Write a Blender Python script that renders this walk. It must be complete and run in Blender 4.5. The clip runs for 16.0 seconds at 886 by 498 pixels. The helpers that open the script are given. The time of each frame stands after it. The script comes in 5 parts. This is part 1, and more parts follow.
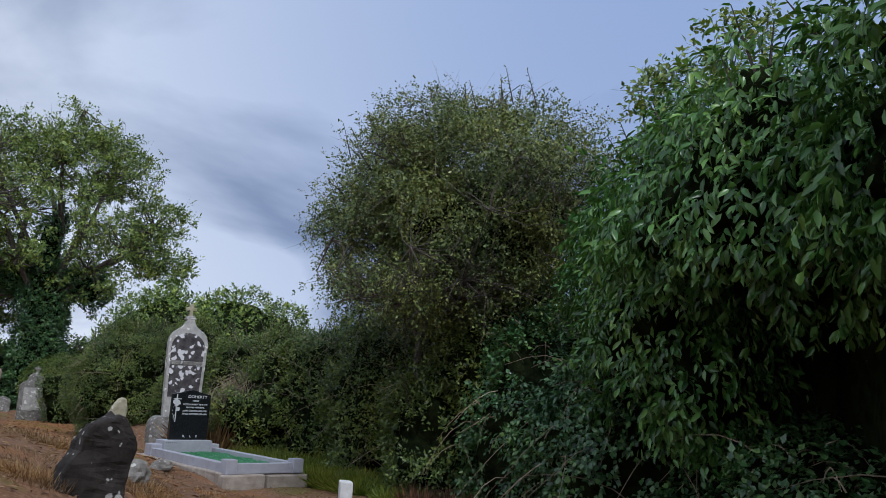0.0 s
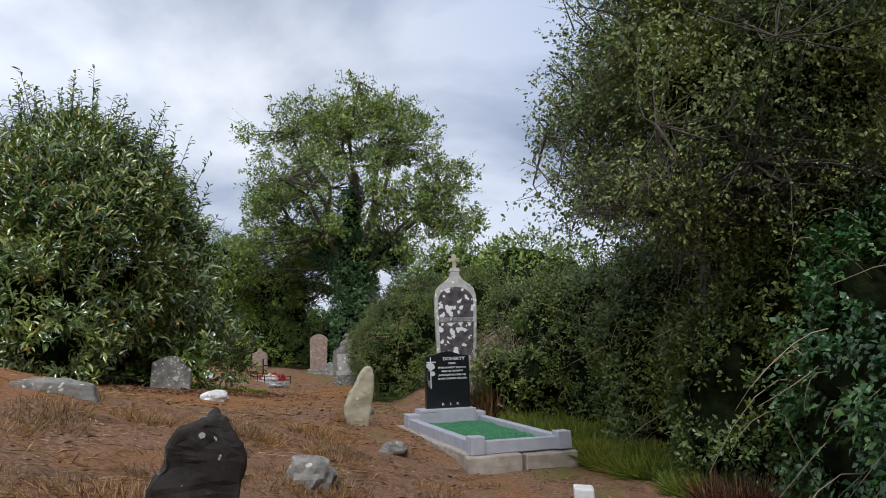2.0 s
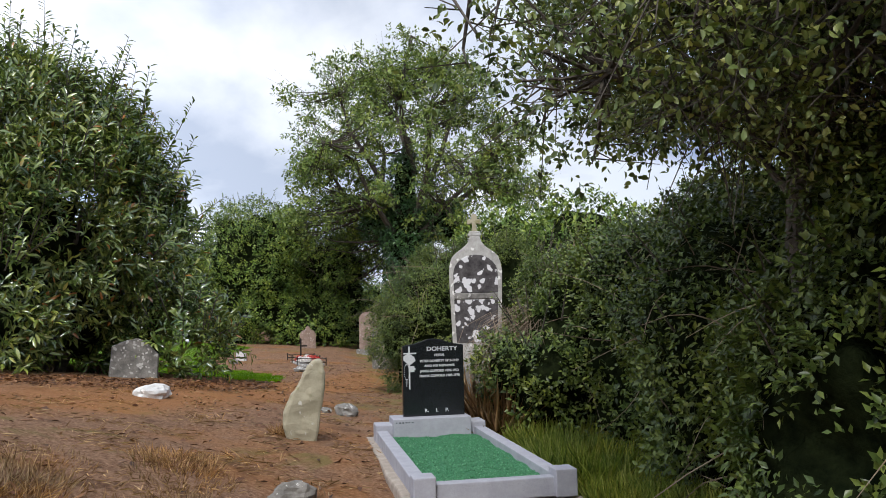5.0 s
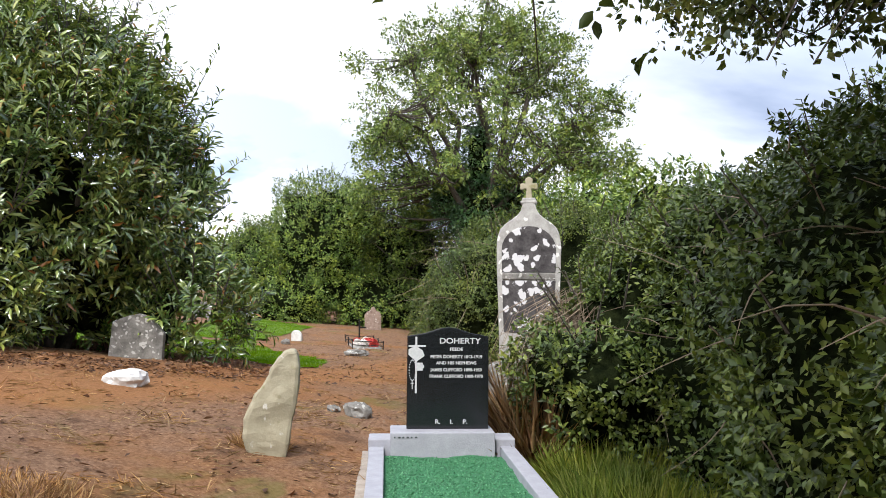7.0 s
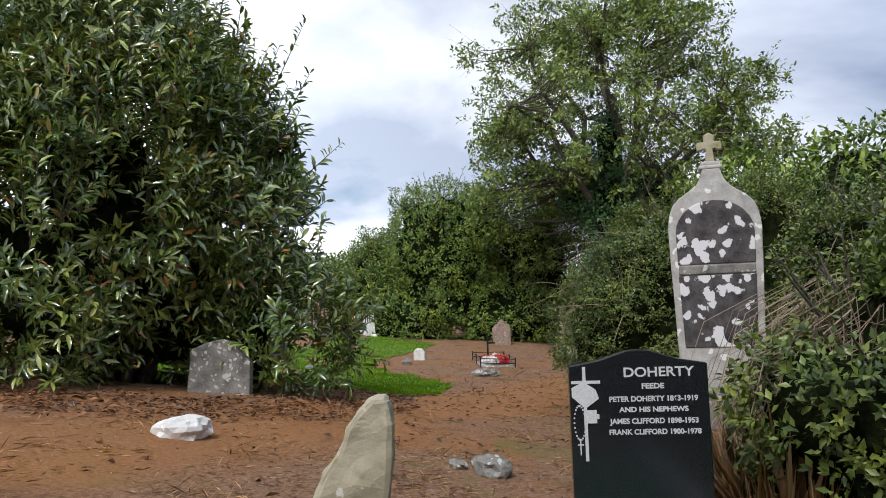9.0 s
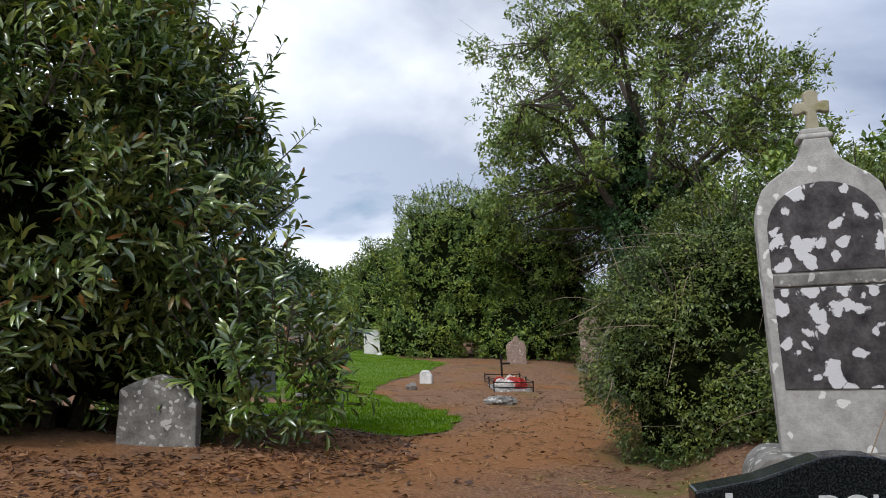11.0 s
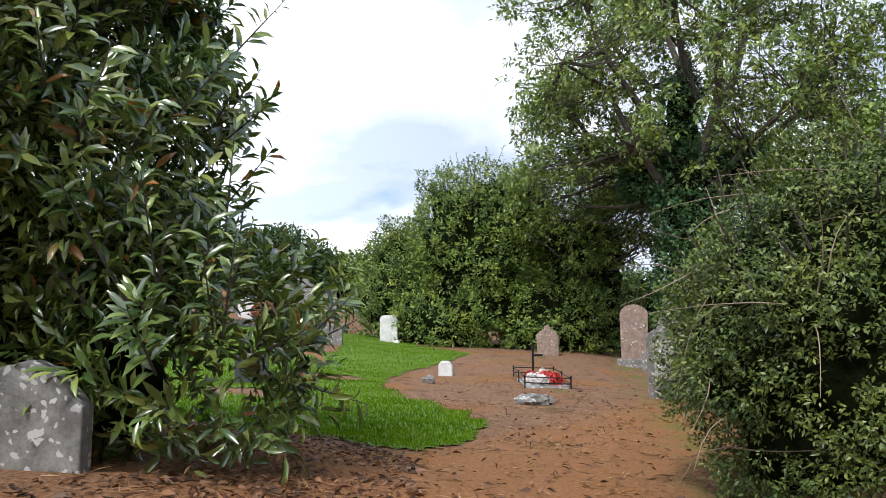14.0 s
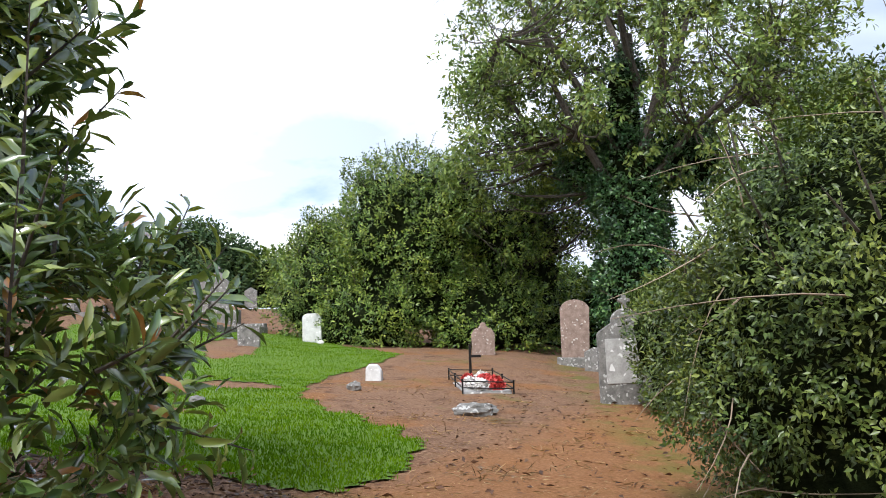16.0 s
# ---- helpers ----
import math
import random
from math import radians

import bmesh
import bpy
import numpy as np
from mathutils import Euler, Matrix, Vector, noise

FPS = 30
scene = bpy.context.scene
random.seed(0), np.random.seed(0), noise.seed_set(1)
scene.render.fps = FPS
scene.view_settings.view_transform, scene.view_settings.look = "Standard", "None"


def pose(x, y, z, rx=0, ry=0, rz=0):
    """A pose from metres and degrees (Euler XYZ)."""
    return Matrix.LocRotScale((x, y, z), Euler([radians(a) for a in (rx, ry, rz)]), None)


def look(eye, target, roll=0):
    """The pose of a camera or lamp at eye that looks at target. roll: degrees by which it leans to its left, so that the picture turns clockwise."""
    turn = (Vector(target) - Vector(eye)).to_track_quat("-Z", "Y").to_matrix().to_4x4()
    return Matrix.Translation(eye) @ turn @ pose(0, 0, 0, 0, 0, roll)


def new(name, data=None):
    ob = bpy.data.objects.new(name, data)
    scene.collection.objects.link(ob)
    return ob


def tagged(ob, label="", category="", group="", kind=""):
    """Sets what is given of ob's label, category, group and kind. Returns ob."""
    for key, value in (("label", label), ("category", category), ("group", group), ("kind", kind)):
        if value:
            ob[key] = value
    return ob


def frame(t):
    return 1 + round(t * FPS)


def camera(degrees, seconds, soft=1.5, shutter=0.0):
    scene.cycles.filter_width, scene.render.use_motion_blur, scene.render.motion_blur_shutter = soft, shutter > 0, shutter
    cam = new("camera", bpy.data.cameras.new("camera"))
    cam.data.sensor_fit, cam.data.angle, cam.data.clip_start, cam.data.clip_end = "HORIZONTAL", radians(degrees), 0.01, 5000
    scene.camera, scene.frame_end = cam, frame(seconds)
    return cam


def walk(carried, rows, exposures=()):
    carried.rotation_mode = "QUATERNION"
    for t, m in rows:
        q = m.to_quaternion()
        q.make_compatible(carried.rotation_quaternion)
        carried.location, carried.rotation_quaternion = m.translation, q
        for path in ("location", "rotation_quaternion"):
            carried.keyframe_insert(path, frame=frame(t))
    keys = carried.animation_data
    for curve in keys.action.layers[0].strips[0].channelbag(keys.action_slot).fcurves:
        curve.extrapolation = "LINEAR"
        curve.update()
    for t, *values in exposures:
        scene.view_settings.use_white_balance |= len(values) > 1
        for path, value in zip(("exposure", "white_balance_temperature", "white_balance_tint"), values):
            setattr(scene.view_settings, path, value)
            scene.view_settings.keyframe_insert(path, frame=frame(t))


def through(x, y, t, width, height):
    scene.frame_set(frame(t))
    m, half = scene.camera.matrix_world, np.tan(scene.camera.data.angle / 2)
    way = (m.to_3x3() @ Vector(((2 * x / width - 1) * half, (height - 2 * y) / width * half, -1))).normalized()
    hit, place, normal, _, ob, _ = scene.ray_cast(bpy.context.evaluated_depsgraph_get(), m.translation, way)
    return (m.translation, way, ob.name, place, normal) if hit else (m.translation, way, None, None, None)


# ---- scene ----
cam = camera(60.0, 16.0, soft=0.9)
PATH = [
    (0, (0.234, 0.012, 1.639), (0.165, 1.974, 2.02), 3.0),
    (0.5, (0.27, 0.706, 1.697), (0.066, 2.666, 2.04), 2.0),
    (1, (0.471, 1.465, 1.767), (0.09, 3.406, 2.06), 0.3),
    (1.5, (0.55, 2.177, 1.783), (-0.055, 4.066, 2.034), -0.6),
    (2, (0.525, 2.964, 1.771), (-0.326, 4.759, 1.998), -1.6),
    (2.5, (0.475, 3.654, 1.715), (-0.587, 5.332, 1.948), -2.0),
    (3, (0.406, 4.223, 1.691), (-0.742, 5.844, 1.925), -1.8),
    (3.5, (0.344, 4.701, 1.727), (-0.793, 6.332, 1.942), -1.5),
    (4, (0.29, 5.36, 1.735), (-0.798, 7.026, 1.932), -1.3),
    (4.2, (0.26, 5.596, 1.743), (-0.794, 7.284, 1.932), -1.4),
    (6.3, (0.02, 7.671, 1.881), (-1.114, 9.314, 1.998), 0.6),
    (6.5, (-0.1, 7.92, 1.865), (-1.275, 9.535, 1.982), 0.6),
    (7, (-0.454, 8.501, 1.78), (-1.704, 10.056, 1.913), 0.5),
    (7.5, (-0.804, 9.06, 1.707), (-2.109, 10.57, 1.836), -0.1),
    (8, (-1.232, 9.575, 1.673), (-2.597, 11.031, 1.8), -0.9),
    (8.5, (-1.744, 9.931, 1.72), (-3.177, 11.319, 1.857), -1.5),
    (8.7, (-1.953, 10.072, 1.737), (-3.417, 11.426, 1.886), -1.6),
    (10.8, (-3.59, 11.599, 1.889), (-5.094, 12.896, 2.092), -2.3),
    (11, (-3.748, 11.754, 1.878), (-5.243, 13.063, 2.081), -2.3),
    (11.5, (-4.115, 12.049, 1.849), (-5.579, 13.393, 2.048), -2.1),
    (12, (-4.479, 12.423, 1.748), (-5.928, 13.784, 1.965), -2.2),
    (12.5, (-4.821, 12.778, 1.677), (-6.268, 14.142, 1.893), -2.1),
    (13, (-5.135, 12.961, 1.715), (-6.59, 14.319, 1.906), -1.7),
    (13.5, (-5.355, 13.183, 1.738), (-6.854, 14.495, 1.92), -1.2),
    (14, (-5.703, 13.462, 1.751), (-7.245, 14.724, 1.931), -1.1),
    (14.5, (-6.042, 13.693, 1.795), (-7.602, 14.933, 1.967), -0.9),
    (15, (-6.344, 13.93, 1.763), (-7.89, 15.186, 1.944), -1.4),
    (15.5, (-6.72, 14.244, 1.755), (-8.211, 15.563, 1.938), -1.8),
    (16, (-7.014, 14.554, 1.775), (-8.432, 15.955, 1.942), -1.7),
]
walk(cam, [(t, look(eye, target, roll)) for t, eye, target, roll in PATH],
     exposures=[(0.0, -0.42, 5700, 10), (1.5, -0.25, 5950, 10), (2.5, -0.18, 6150, 10), (4.2, -0.2, 6150, 10), (6.3, 0.68, 6400, 10), (7.5, 0.55, 6350, 10), (8.7, 0.14, 6250, 10), (10.8, -0.15, 6150, 10), (12.0, -0.15, 6150, 10), (13.0, 0.1, 6150, 10), (14.0, 0.38, 6150, 10), (16.0, 0.58, 6100, 10)])

# ---- world and sun ----
SUN_ELEV, SUN_AZ = 52.0, 158.0
world = bpy.data.worlds.new("overcast_sky")
scene.world = world
world.use_nodes = True
wt = world.node_tree
wt.nodes.clear()


def wnode(kind, **values):
    n = wt.nodes.new(kind)
    for k, v in values.items():
        n.inputs[k].default_value = v
    return n


w_out = wt.nodes.new("ShaderNodeOutputWorld")
w_mix = wt.nodes.new("ShaderNodeMixShader")
sky = wt.nodes.new("ShaderNodeTexSky")
sky.sky_type, sky.sun_disc = "NISHITA", False
sky.sun_elevation, sky.sun_rotation = radians(SUN_ELEV), radians(SUN_AZ)
bg_sky = wnode("ShaderNodeBackground", Strength=0.11)
bg_cloud = wnode("ShaderNodeBackground", Strength=1.0)
w_coord = wt.nodes.new("ShaderNodeTexCoord")
w_sep = wt.nodes.new("ShaderNodeSeparateXYZ")
w_add = wt.nodes.new("ShaderNodeMath")
w_add.operation = "ADD"
w_add.inputs[1].default_value = 0.28
w_div = wt.nodes.new("ShaderNodeVectorMath")
w_div.operation = "DIVIDE"
w_comb = wt.nodes.new("ShaderNodeCombineXYZ")
cover = wnode("ShaderNodeTexNoise", Scale=1.1, Detail=6.0, Roughness=0.55, Distortion=0.3)
cover_ramp = wt.nodes.new("ShaderNodeValToRGB")
cover_ramp.color_ramp.elements[0].position, cover_ramp.color_ramp.elements[1].position = 0.30, 0.40
shade = wnode("ShaderNodeTexNoise", Scale=1.15, Detail=7.0, Roughness=0.5, Distortion=0.4)
shade_ramp = wt.nodes.new("ShaderNodeValToRGB")
e = shade_ramp.color_ramp.elements
e[0].position, e[0].color = 0.40, (0.46, 0.52, 0.64, 1)
e[1].position, e[1].color = 0.60, (1.0, 1.02, 1.07, 1)
north = wt.nodes.new("ShaderNodeVectorMath")
north.operation = "DOT_PRODUCT"
north.inputs[1].default_value = (0.30, 0.80, 0.52)
north_ramp = wt.nodes.new("ShaderNodeValToRGB")
e = north_ramp.color_ramp.elements
e[0].position, e[0].color = 0.0, (1.75, 1.72, 1.68, 1)
e[1].position, e[1].color = 1.0, (0.43, 0.53, 0.74, 1)
one = e.new(0.6)
one.color = (1.0, 1.0, 1.0, 1)
w_mul = wt.nodes.new("ShaderNodeMix")
w_mul.data_type, w_mul.blend_type = "RGBA", "MULTIPLY"
w_mul.inputs[0].default_value = 1.0
for a, b in ((w_coord.outputs["Generated"], w_sep.inputs[0]), (w_sep.outputs[2], w_add.inputs[0]),
             (w_add.outputs[0], w_comb.inputs[0]), (w_add.outputs[0], w_comb.inputs[1]), (w_add.outputs[0], w_comb.inputs[2]),
             (w_coord.outputs["Generated"], w_div.inputs[0]), (w_comb.outputs[0], w_div.inputs[1]),
             (w_div.outputs[0], cover.inputs["Vector"]), (w_div.outputs[0], shade.inputs["Vector"]),
             (cover.outputs[0], cover_ramp.inputs[0]), (shade.outputs[0], shade_ramp.inputs[0]),
             (w_coord.outputs["Generated"], north.inputs[0]), (north.outputs["Value"], north_ramp.inputs[0]),
             (shade_ramp.outputs[0], w_mul.inputs[6]), (north_ramp.outputs[0], w_mul.inputs[7]),
             (w_mul.outputs[2], bg_cloud.inputs[0]), (sky.outputs[0], bg_sky.inputs[0]),
             (cover_ramp.outputs[0], w_mix.inputs[0]), (bg_sky.outputs[0], w_mix.inputs[1]),
             (bg_cloud.outputs[0], w_mix.inputs[2]), (w_mix.outputs[0], w_out.inputs[0])):
    wt.links.new(a, b)

sun = new("sun", bpy.data.lights.new("sun", "SUN"))
sun.data.energy, sun.data.angle, sun.data.color = 2.5, radians(10), (1.0, 0.96, 0.9)
se, sa = radians(SUN_ELEV), radians(SUN_AZ)
sun.matrix_world = look((0, 0, 60), Vector((0, 0, 60)) - Vector((math.sin(sa) * math.cos(se), math.cos(sa) * math.cos(se), math.sin(se))))

# ---- materials ----


class Mat:
    """A small builder for node materials."""

    def __init__(self, name, rough=0.8):
        self.m = bpy.data.materials.new(name)
        self.m.use_nodes = True
        self.t = self.m.node_tree
        self.b = self.t.nodes["Principled BSDF"]
        self.b.inputs["Roughness"].default_value = rough
        self.geo = self.t.nodes.new("ShaderNodeNewGeometry")
        self.co = self.t.nodes.new("ShaderNodeTexCoord")

    def noise(self, scale, detail=5.0, rough=0.6, world=True, distortion=0.0):
        n = self.t.nodes.new("ShaderNodeTexNoise")
        n.inputs["Scale"].default_value, n.inputs["Detail"].default_value = scale, detail
        n.inputs["Roughness"].default_value, n.inputs["Distortion"].default_value = rough, distortion
        self.t.links.new(self.geo.outputs["Position"] if world else self.co.outputs["Object"], n.inputs["Vector"])
        return n.outputs[0]

    def cells(self, scale, feature="F1", random_=1.0, warp=None, out="Distance"):
        n = self.t.nodes.new("ShaderNodeTexVoronoi")
        n.feature = feature
        n.inputs["Scale"].default_value, n.inputs["Randomness"].default_value = scale, random_
        v = self.geo.outputs["Position"]
        if warp:
            a = self.t.nodes.new("ShaderNodeTexNoise")
            a.inputs["Scale"].default_value = warp[0]
            a.inputs["Detail"].default_value = 4.0
            self.t.links.new(v, a.inputs["Vector"])
            k = self.t.nodes.new("ShaderNodeVectorMath")
            k.operation = "MULTIPLY_ADD"
            k.inputs[1].default_value = (warp[1],) * 3
            self.t.links.new(a.outputs["Color"], k.inputs[0])
            self.t.links.new(v, k.inputs[2])
            v = k.outputs[0]
        self.t.links.new(v, n.inputs["Vector"])
        return n.outputs[out]

    def ramp(self, value, *stops):
        n = self.t.nodes.new("ShaderNodeValToRGB")
        el = n.color_ramp.elements
        while len(el) < len(stops):
            el.new(0.5)
        for one, (p, c) in zip(el, stops):
            one.position = p
            one.color = (*c, 1) if isinstance(c, tuple) else (c, c, c, 1)
        self.t.links.new(value, n.inputs[0])
        return n.outputs[0]

    def mix(self, fac, a, b, blend="MIX"):
        n = self.t.nodes.new("ShaderNodeMix")
        n.data_type, n.blend_type = "RGBA", blend
        for socket, v in ((n.inputs[0], fac), (n.inputs[6], a), (n.inputs[7], b)):
            if isinstance(v, (int, float)):
                socket.default_value = v
            elif isinstance(v, tuple):
                socket.default_value = (*v, 1)
            else:
                self.t.links.new(v, socket)
        return n.outputs[2]

    def colour(self, v):
        if isinstance(v, tuple):
            self.b.inputs["Base Color"].default_value = (*v, 1)
        else:
            self.t.links.new(v, self.b.inputs["Base Color"])
        return self

    def bump(self, v, strength=0.4, distance=0.01):
        n = self.t.nodes.new("ShaderNodeBump")
        n.inputs["Strength"].default_value, n.inputs["Distance"].default_value = strength, distance
        self.t.links.new(v, n.inputs["Height"])
        self.t.links.new(n.outputs[0], self.b.inputs["Normal"])
        return self


def leaf_material(name, dark, mid, light, rough=0.42, through=0.3, spot=None, gloss=0.34):
    k = Mat(name, rough)
    island = k.geo.outputs["Random Per Island"]
    c = k.ramp(island, (0.0, dark), (0.55, mid), (1.0, light))
    patch = k.ramp(k.noise(1.3, 4.0), (0.35, (0.68, 0.78, 0.85)), (0.5, (1.0, 1.0, 0.9)), (0.66, (1.3, 1.14, 0.82)))
    c = k.mix(1.0, c, patch, "MULTIPLY")
    k.b.inputs["Specular IOR Level"].default_value = gloss
    if spot:
        c = k.mix(k.ramp(island, (0.975, 0.0), (0.98, 1.0)), c, spot)
    k.colour(c)
    tr = k.t.nodes.new("ShaderNodeBsdfTranslucent")
    warm = k.mix(1.0, c, (1.25, 1.3, 0.6), "MULTIPLY")
    k.t.links.new(warm, tr.inputs[0])
    mx = k.t.nodes.new("ShaderNodeMixShader")
    mx.inputs[0].default_value = through
    k.t.links.new(k.b.outputs[0], mx.inputs[1])
    k.t.links.new(tr.outputs[0], mx.inputs[2])
    k.t.links.new(mx.outputs[0], k.t.nodes["Material Output"].inputs[0])
    return k.m


LAUREL = leaf_material("laurel_leaf", (0.038, 0.072, 0.018), (0.135, 0.20, 0.048), (0.31, 0.36, 0.10), 0.24, 0.16, (0.35, 0.16, 0.04), 0.9)
LAUREL.node_tree.nodes["Principled BSDF"].inputs["Coat Weight"].default_value = 0.6
LAUREL.node_tree.nodes["Principled BSDF"].inputs["Coat Roughness"].default_value = 0.22
IVY = leaf_material("ivy_leaf", (0.013, 0.036, 0.013), (0.05, 0.125, 0.042), (0.13, 0.23, 0.085), 0.3, 0.1, None, 0.5)
IVY_TOP = leaf_material("fresh_ivy_leaf", (0.02, 0.06, 0.012), (0.07, 0.175, 0.035), (0.16, 0.30, 0.08), 0.3, 0.14, None, 0.5)
HEDGE = leaf_material("hedge_leaf", (0.024, 0.042, 0.010), (0.095, 0.137, 0.031), (0.185, 0.23, 0.058), 0.36, 0.14)
THORN = leaf_material("thorn_leaf", (0.035, 0.055, 0.018), (0.135, 0.178, 0.055), (0.27, 0.30, 0.11), 0.36, 0.15)
ASH = leaf_material("ash_leaf", (0.05, 0.085, 0.02), (0.15, 0.215, 0.05), (0.29, 0.36, 0.11), 0.36, 0.2)
HOLLY = leaf_material("far_bush_leaf", (0.03, 0.058, 0.012), (0.125, 0.20, 0.036), (0.28, 0.345, 0.075), 0.36, 0.14)
DARKLEAF = leaf_material("conifer_spray", (0.026, 0.058, 0.020), (0.051, 0.094, 0.032), (0.087, 0.123, 0.043), 0.55, 0.15)
DRYGRASS = leaf_material("dead_grass_blade", (0.12, 0.065, 0.036), (0.31, 0.185, 0.105), (0.50, 0.35, 0.22), 0.9, 0.2, None, 0.1)
GREENGRASS = leaf_material("lawn_blade", (0.085, 0.165, 0.003), (0.105, 0.20, 0.005), (0.135, 0.235, 0.01), 0.85, 0.25, None, 0.05)
WEED = leaf_material("weed_leaf", (0.12, 0.17, 0.035), (0.26, 0.31, 0.06), (0.42, 0.42, 0.14), 0.6, 0.4, None, 0.1)
LITTER = leaf_material("fallen_leaf", (0.05, 0.022, 0.013), (0.13, 0.058, 0.032), (0.30, 0.16, 0.09), 0.6, 0.1)

# near-black colour stands in for the shade between leaves inside the planting
k = Mat("painted_inner_shade", 0.9)
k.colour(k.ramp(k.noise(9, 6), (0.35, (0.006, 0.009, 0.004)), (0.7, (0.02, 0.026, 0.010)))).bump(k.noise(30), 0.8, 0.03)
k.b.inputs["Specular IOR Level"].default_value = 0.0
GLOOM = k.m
k = Mat("bark", 0.9)
k.colour(k.ramp(k.noise(14, 6), (0.3, (0.028, 0.022, 0.017)), (0.7, (0.11, 0.092, 0.072)))).bump(k.noise(40, 6), 0.7, 0.02)
BARK = k.m
k = Mat("dry_stem", 0.85)
k.colour(k.ramp(k.geo.outputs["Random Per Island"], (0.0, (0.11, 0.075, 0.05)), (1.0, (0.36, 0.28, 0.2))))
STEM = k.m

k = Mat("dead_turf_ground", 0.95)
big = k.noise(0.55, 4, 0.55)
fine = k.noise(28, 8, 0.72)
mid_n = k.noise(4.5, 6, 0.65, distortion=0.6)
c = k.ramp(fine, (0.34, (0.085, 0.047, 0.03)), (0.5, (0.25, 0.145, 0.09)), (0.66, (0.45, 0.31, 0.205)))
c = k.mix(k.ramp(mid_n, (0.42, 0.0), (0.62, 0.45)), c, (0.32, 0.205, 0.13))
c = k.mix(k.ramp(big, (0.52, 0.0), (0.64, 0.75)), c, k.ramp(fine, (0.3, (0.22, 0.1, 0.04)), (0.7, (0.42, 0.21, 0.085))))
c = k.mix(k.ramp(k.noise(0.8, 4, 0.6, distortion=1.0), (0.58, 0.0), (0.68, 0.6)), c, (0.17, 0.17, 0.05))
c = k.mix(k.ramp(k.noise(2.3, 5, 0.6), (0.56, 0.0), (0.68, 0.6)), c, (0.09, 0.052, 0.034))


def belt(k, normal, shift, *stops):
    """A soft belt along a straight line on the ground, as a factor."""
    n = k.t.nodes.new("ShaderNodeVectorMath")
    n.operation = "DOT_PRODUCT"
    n.inputs[1].default_value = tuple(v * 0.1 for v in normal)
    k.t.links.new(k.geo.outputs["Position"], n.inputs[0])
    w = k.t.nodes.new("ShaderNodeMath")
    w.operation = "MULTIPLY_ADD"
    w.inputs[1].default_value = 0.10
    k.t.links.new(k.noise(0.7, 5, 0.6), w.inputs[0])
    k.t.links.new(n.outputs["Value"], w.inputs[2])
    m = k.t.nodes.new("ShaderNodeMath")
    m.operation = "ADD"
    m.inputs[1].default_value = shift
    k.t.links.new(w.outputs[0], m.inputs[0])
    return k.ramp(m.outputs[0], *stops)


orange = k.ramp(fine, (0.3, (0.26, 0.115, 0.045)), (0.7, (0.46, 0.235, 0.10)))
c = k.mix(belt(k, (-0.947, -0.32, 0), -0.05, (0.26, 0.0), (0.34, 0.8), (0.48, 0.7), (0.58, 0.0)), c, orange)
moss = k.mix(1.0, belt(k, (-0.758, -0.652, 0), 0.99, (0.42, 0.0), (0.47, 0.75), (0.53, 0.0)), k.ramp(k.noise(1.7, 5, 0.6), (0.46, 0.0), (0.58, 1.0)), "MULTIPLY")
c = k.mix(moss, c, (0.17, 0.19, 0.045))
c = k.mix(1.0, c, (0.80, 0.76, 0.74), "MULTIPLY")
k.colour(c).bump(k.mix(0.5, fine, k.noise(90, 4)), 0.9, 0.03)
k.b.inputs["Specular IOR Level"].default_value = 0.1
GROUND = k.m
k = Mat("lawn_soil", 0.9)
k.colour(k.ramp(k.noise(35, 6), (0.3, (0.07, 0.135, 0.004)), (0.7, (0.115, 0.20, 0.007)))).bump(k.noise(60), 0.8, 0.02)
LAWN = k.m


def stone_material(name, dark, light, lichen, amount, size=9.0, moss=0.0):
    k = Mat(name, 0.9)
    n = k.noise(7, 8, 0.65)
    c = k.ramp(n, (0.28, dark), (0.72, light))
    c = k.mix(k.ramp(k.noise(45, 5), (0.45, 0.0), (0.8, 0.55)), c, dark)
    patch = k.mix(0.55, k.cells(size, warp=(6.0, 0.16)), k.noise(size * 0.55, 5, 0.6, distortion=0.8))
    c = k.mix(k.ramp(patch, (amount + 0.035, 1.0), (amount + 0.06, 0.0)), c, lichen)
    if moss:
        c = k.mix(k.ramp(k.noise(5, 5), (0.62 - moss, 0.0), (0.74 - moss, 0.8)), c, (0.20, 0.19, 0.06))
    k.b.inputs["Specular IOR Level"].default_value = 0.25
    k.colour(c).bump(k.mix(0.5, n, k.noise(80, 6)), 0.6, 0.012)
    return k.m


LIMESTONE = stone_material("weathered_limestone", (0.08, 0.076, 0.07), (0.30, 0.285, 0.26), (0.43, 0.42, 0.395), 0.34, 13)
PALE_FRAME = stone_material("limewashed_stone", (0.24, 0.23, 0.215), (0.50, 0.485, 0.455), (0.68, 0.67, 0.64), 0.33, 7)
DARK_PANEL = stone_material("black_weathered_panel", (0.016, 0.014, 0.015), (0.12, 0.11, 0.11), (0.60, 0.59, 0.60), 0.40, 8.0)
DARK_STONE = stone_material("dark_field_stone", (0.010, 0.008, 0.007), (0.045, 0.038, 0.033), (0.34, 0.33, 0.31), 0.29, 9)
TAN_STONE = stone_material("tan_slab_stone", (0.27, 0.24, 0.165), (0.40, 0.365, 0.265), (0.55, 0.53, 0.47), 0.29, 6, 0.02)
WHITE_STONE = stone_material("whitewashed_stone", (0.48, 0.47, 0.45), (0.72, 0.71, 0.69), (0.8, 0.79, 0.78), 0.3)
BROWN_STONE = stone_material("brown_sandstone", (0.15, 0.10, 0.08), (0.36, 0.27, 0.22), (0.50, 0.45, 0.40), 0.30, 12)
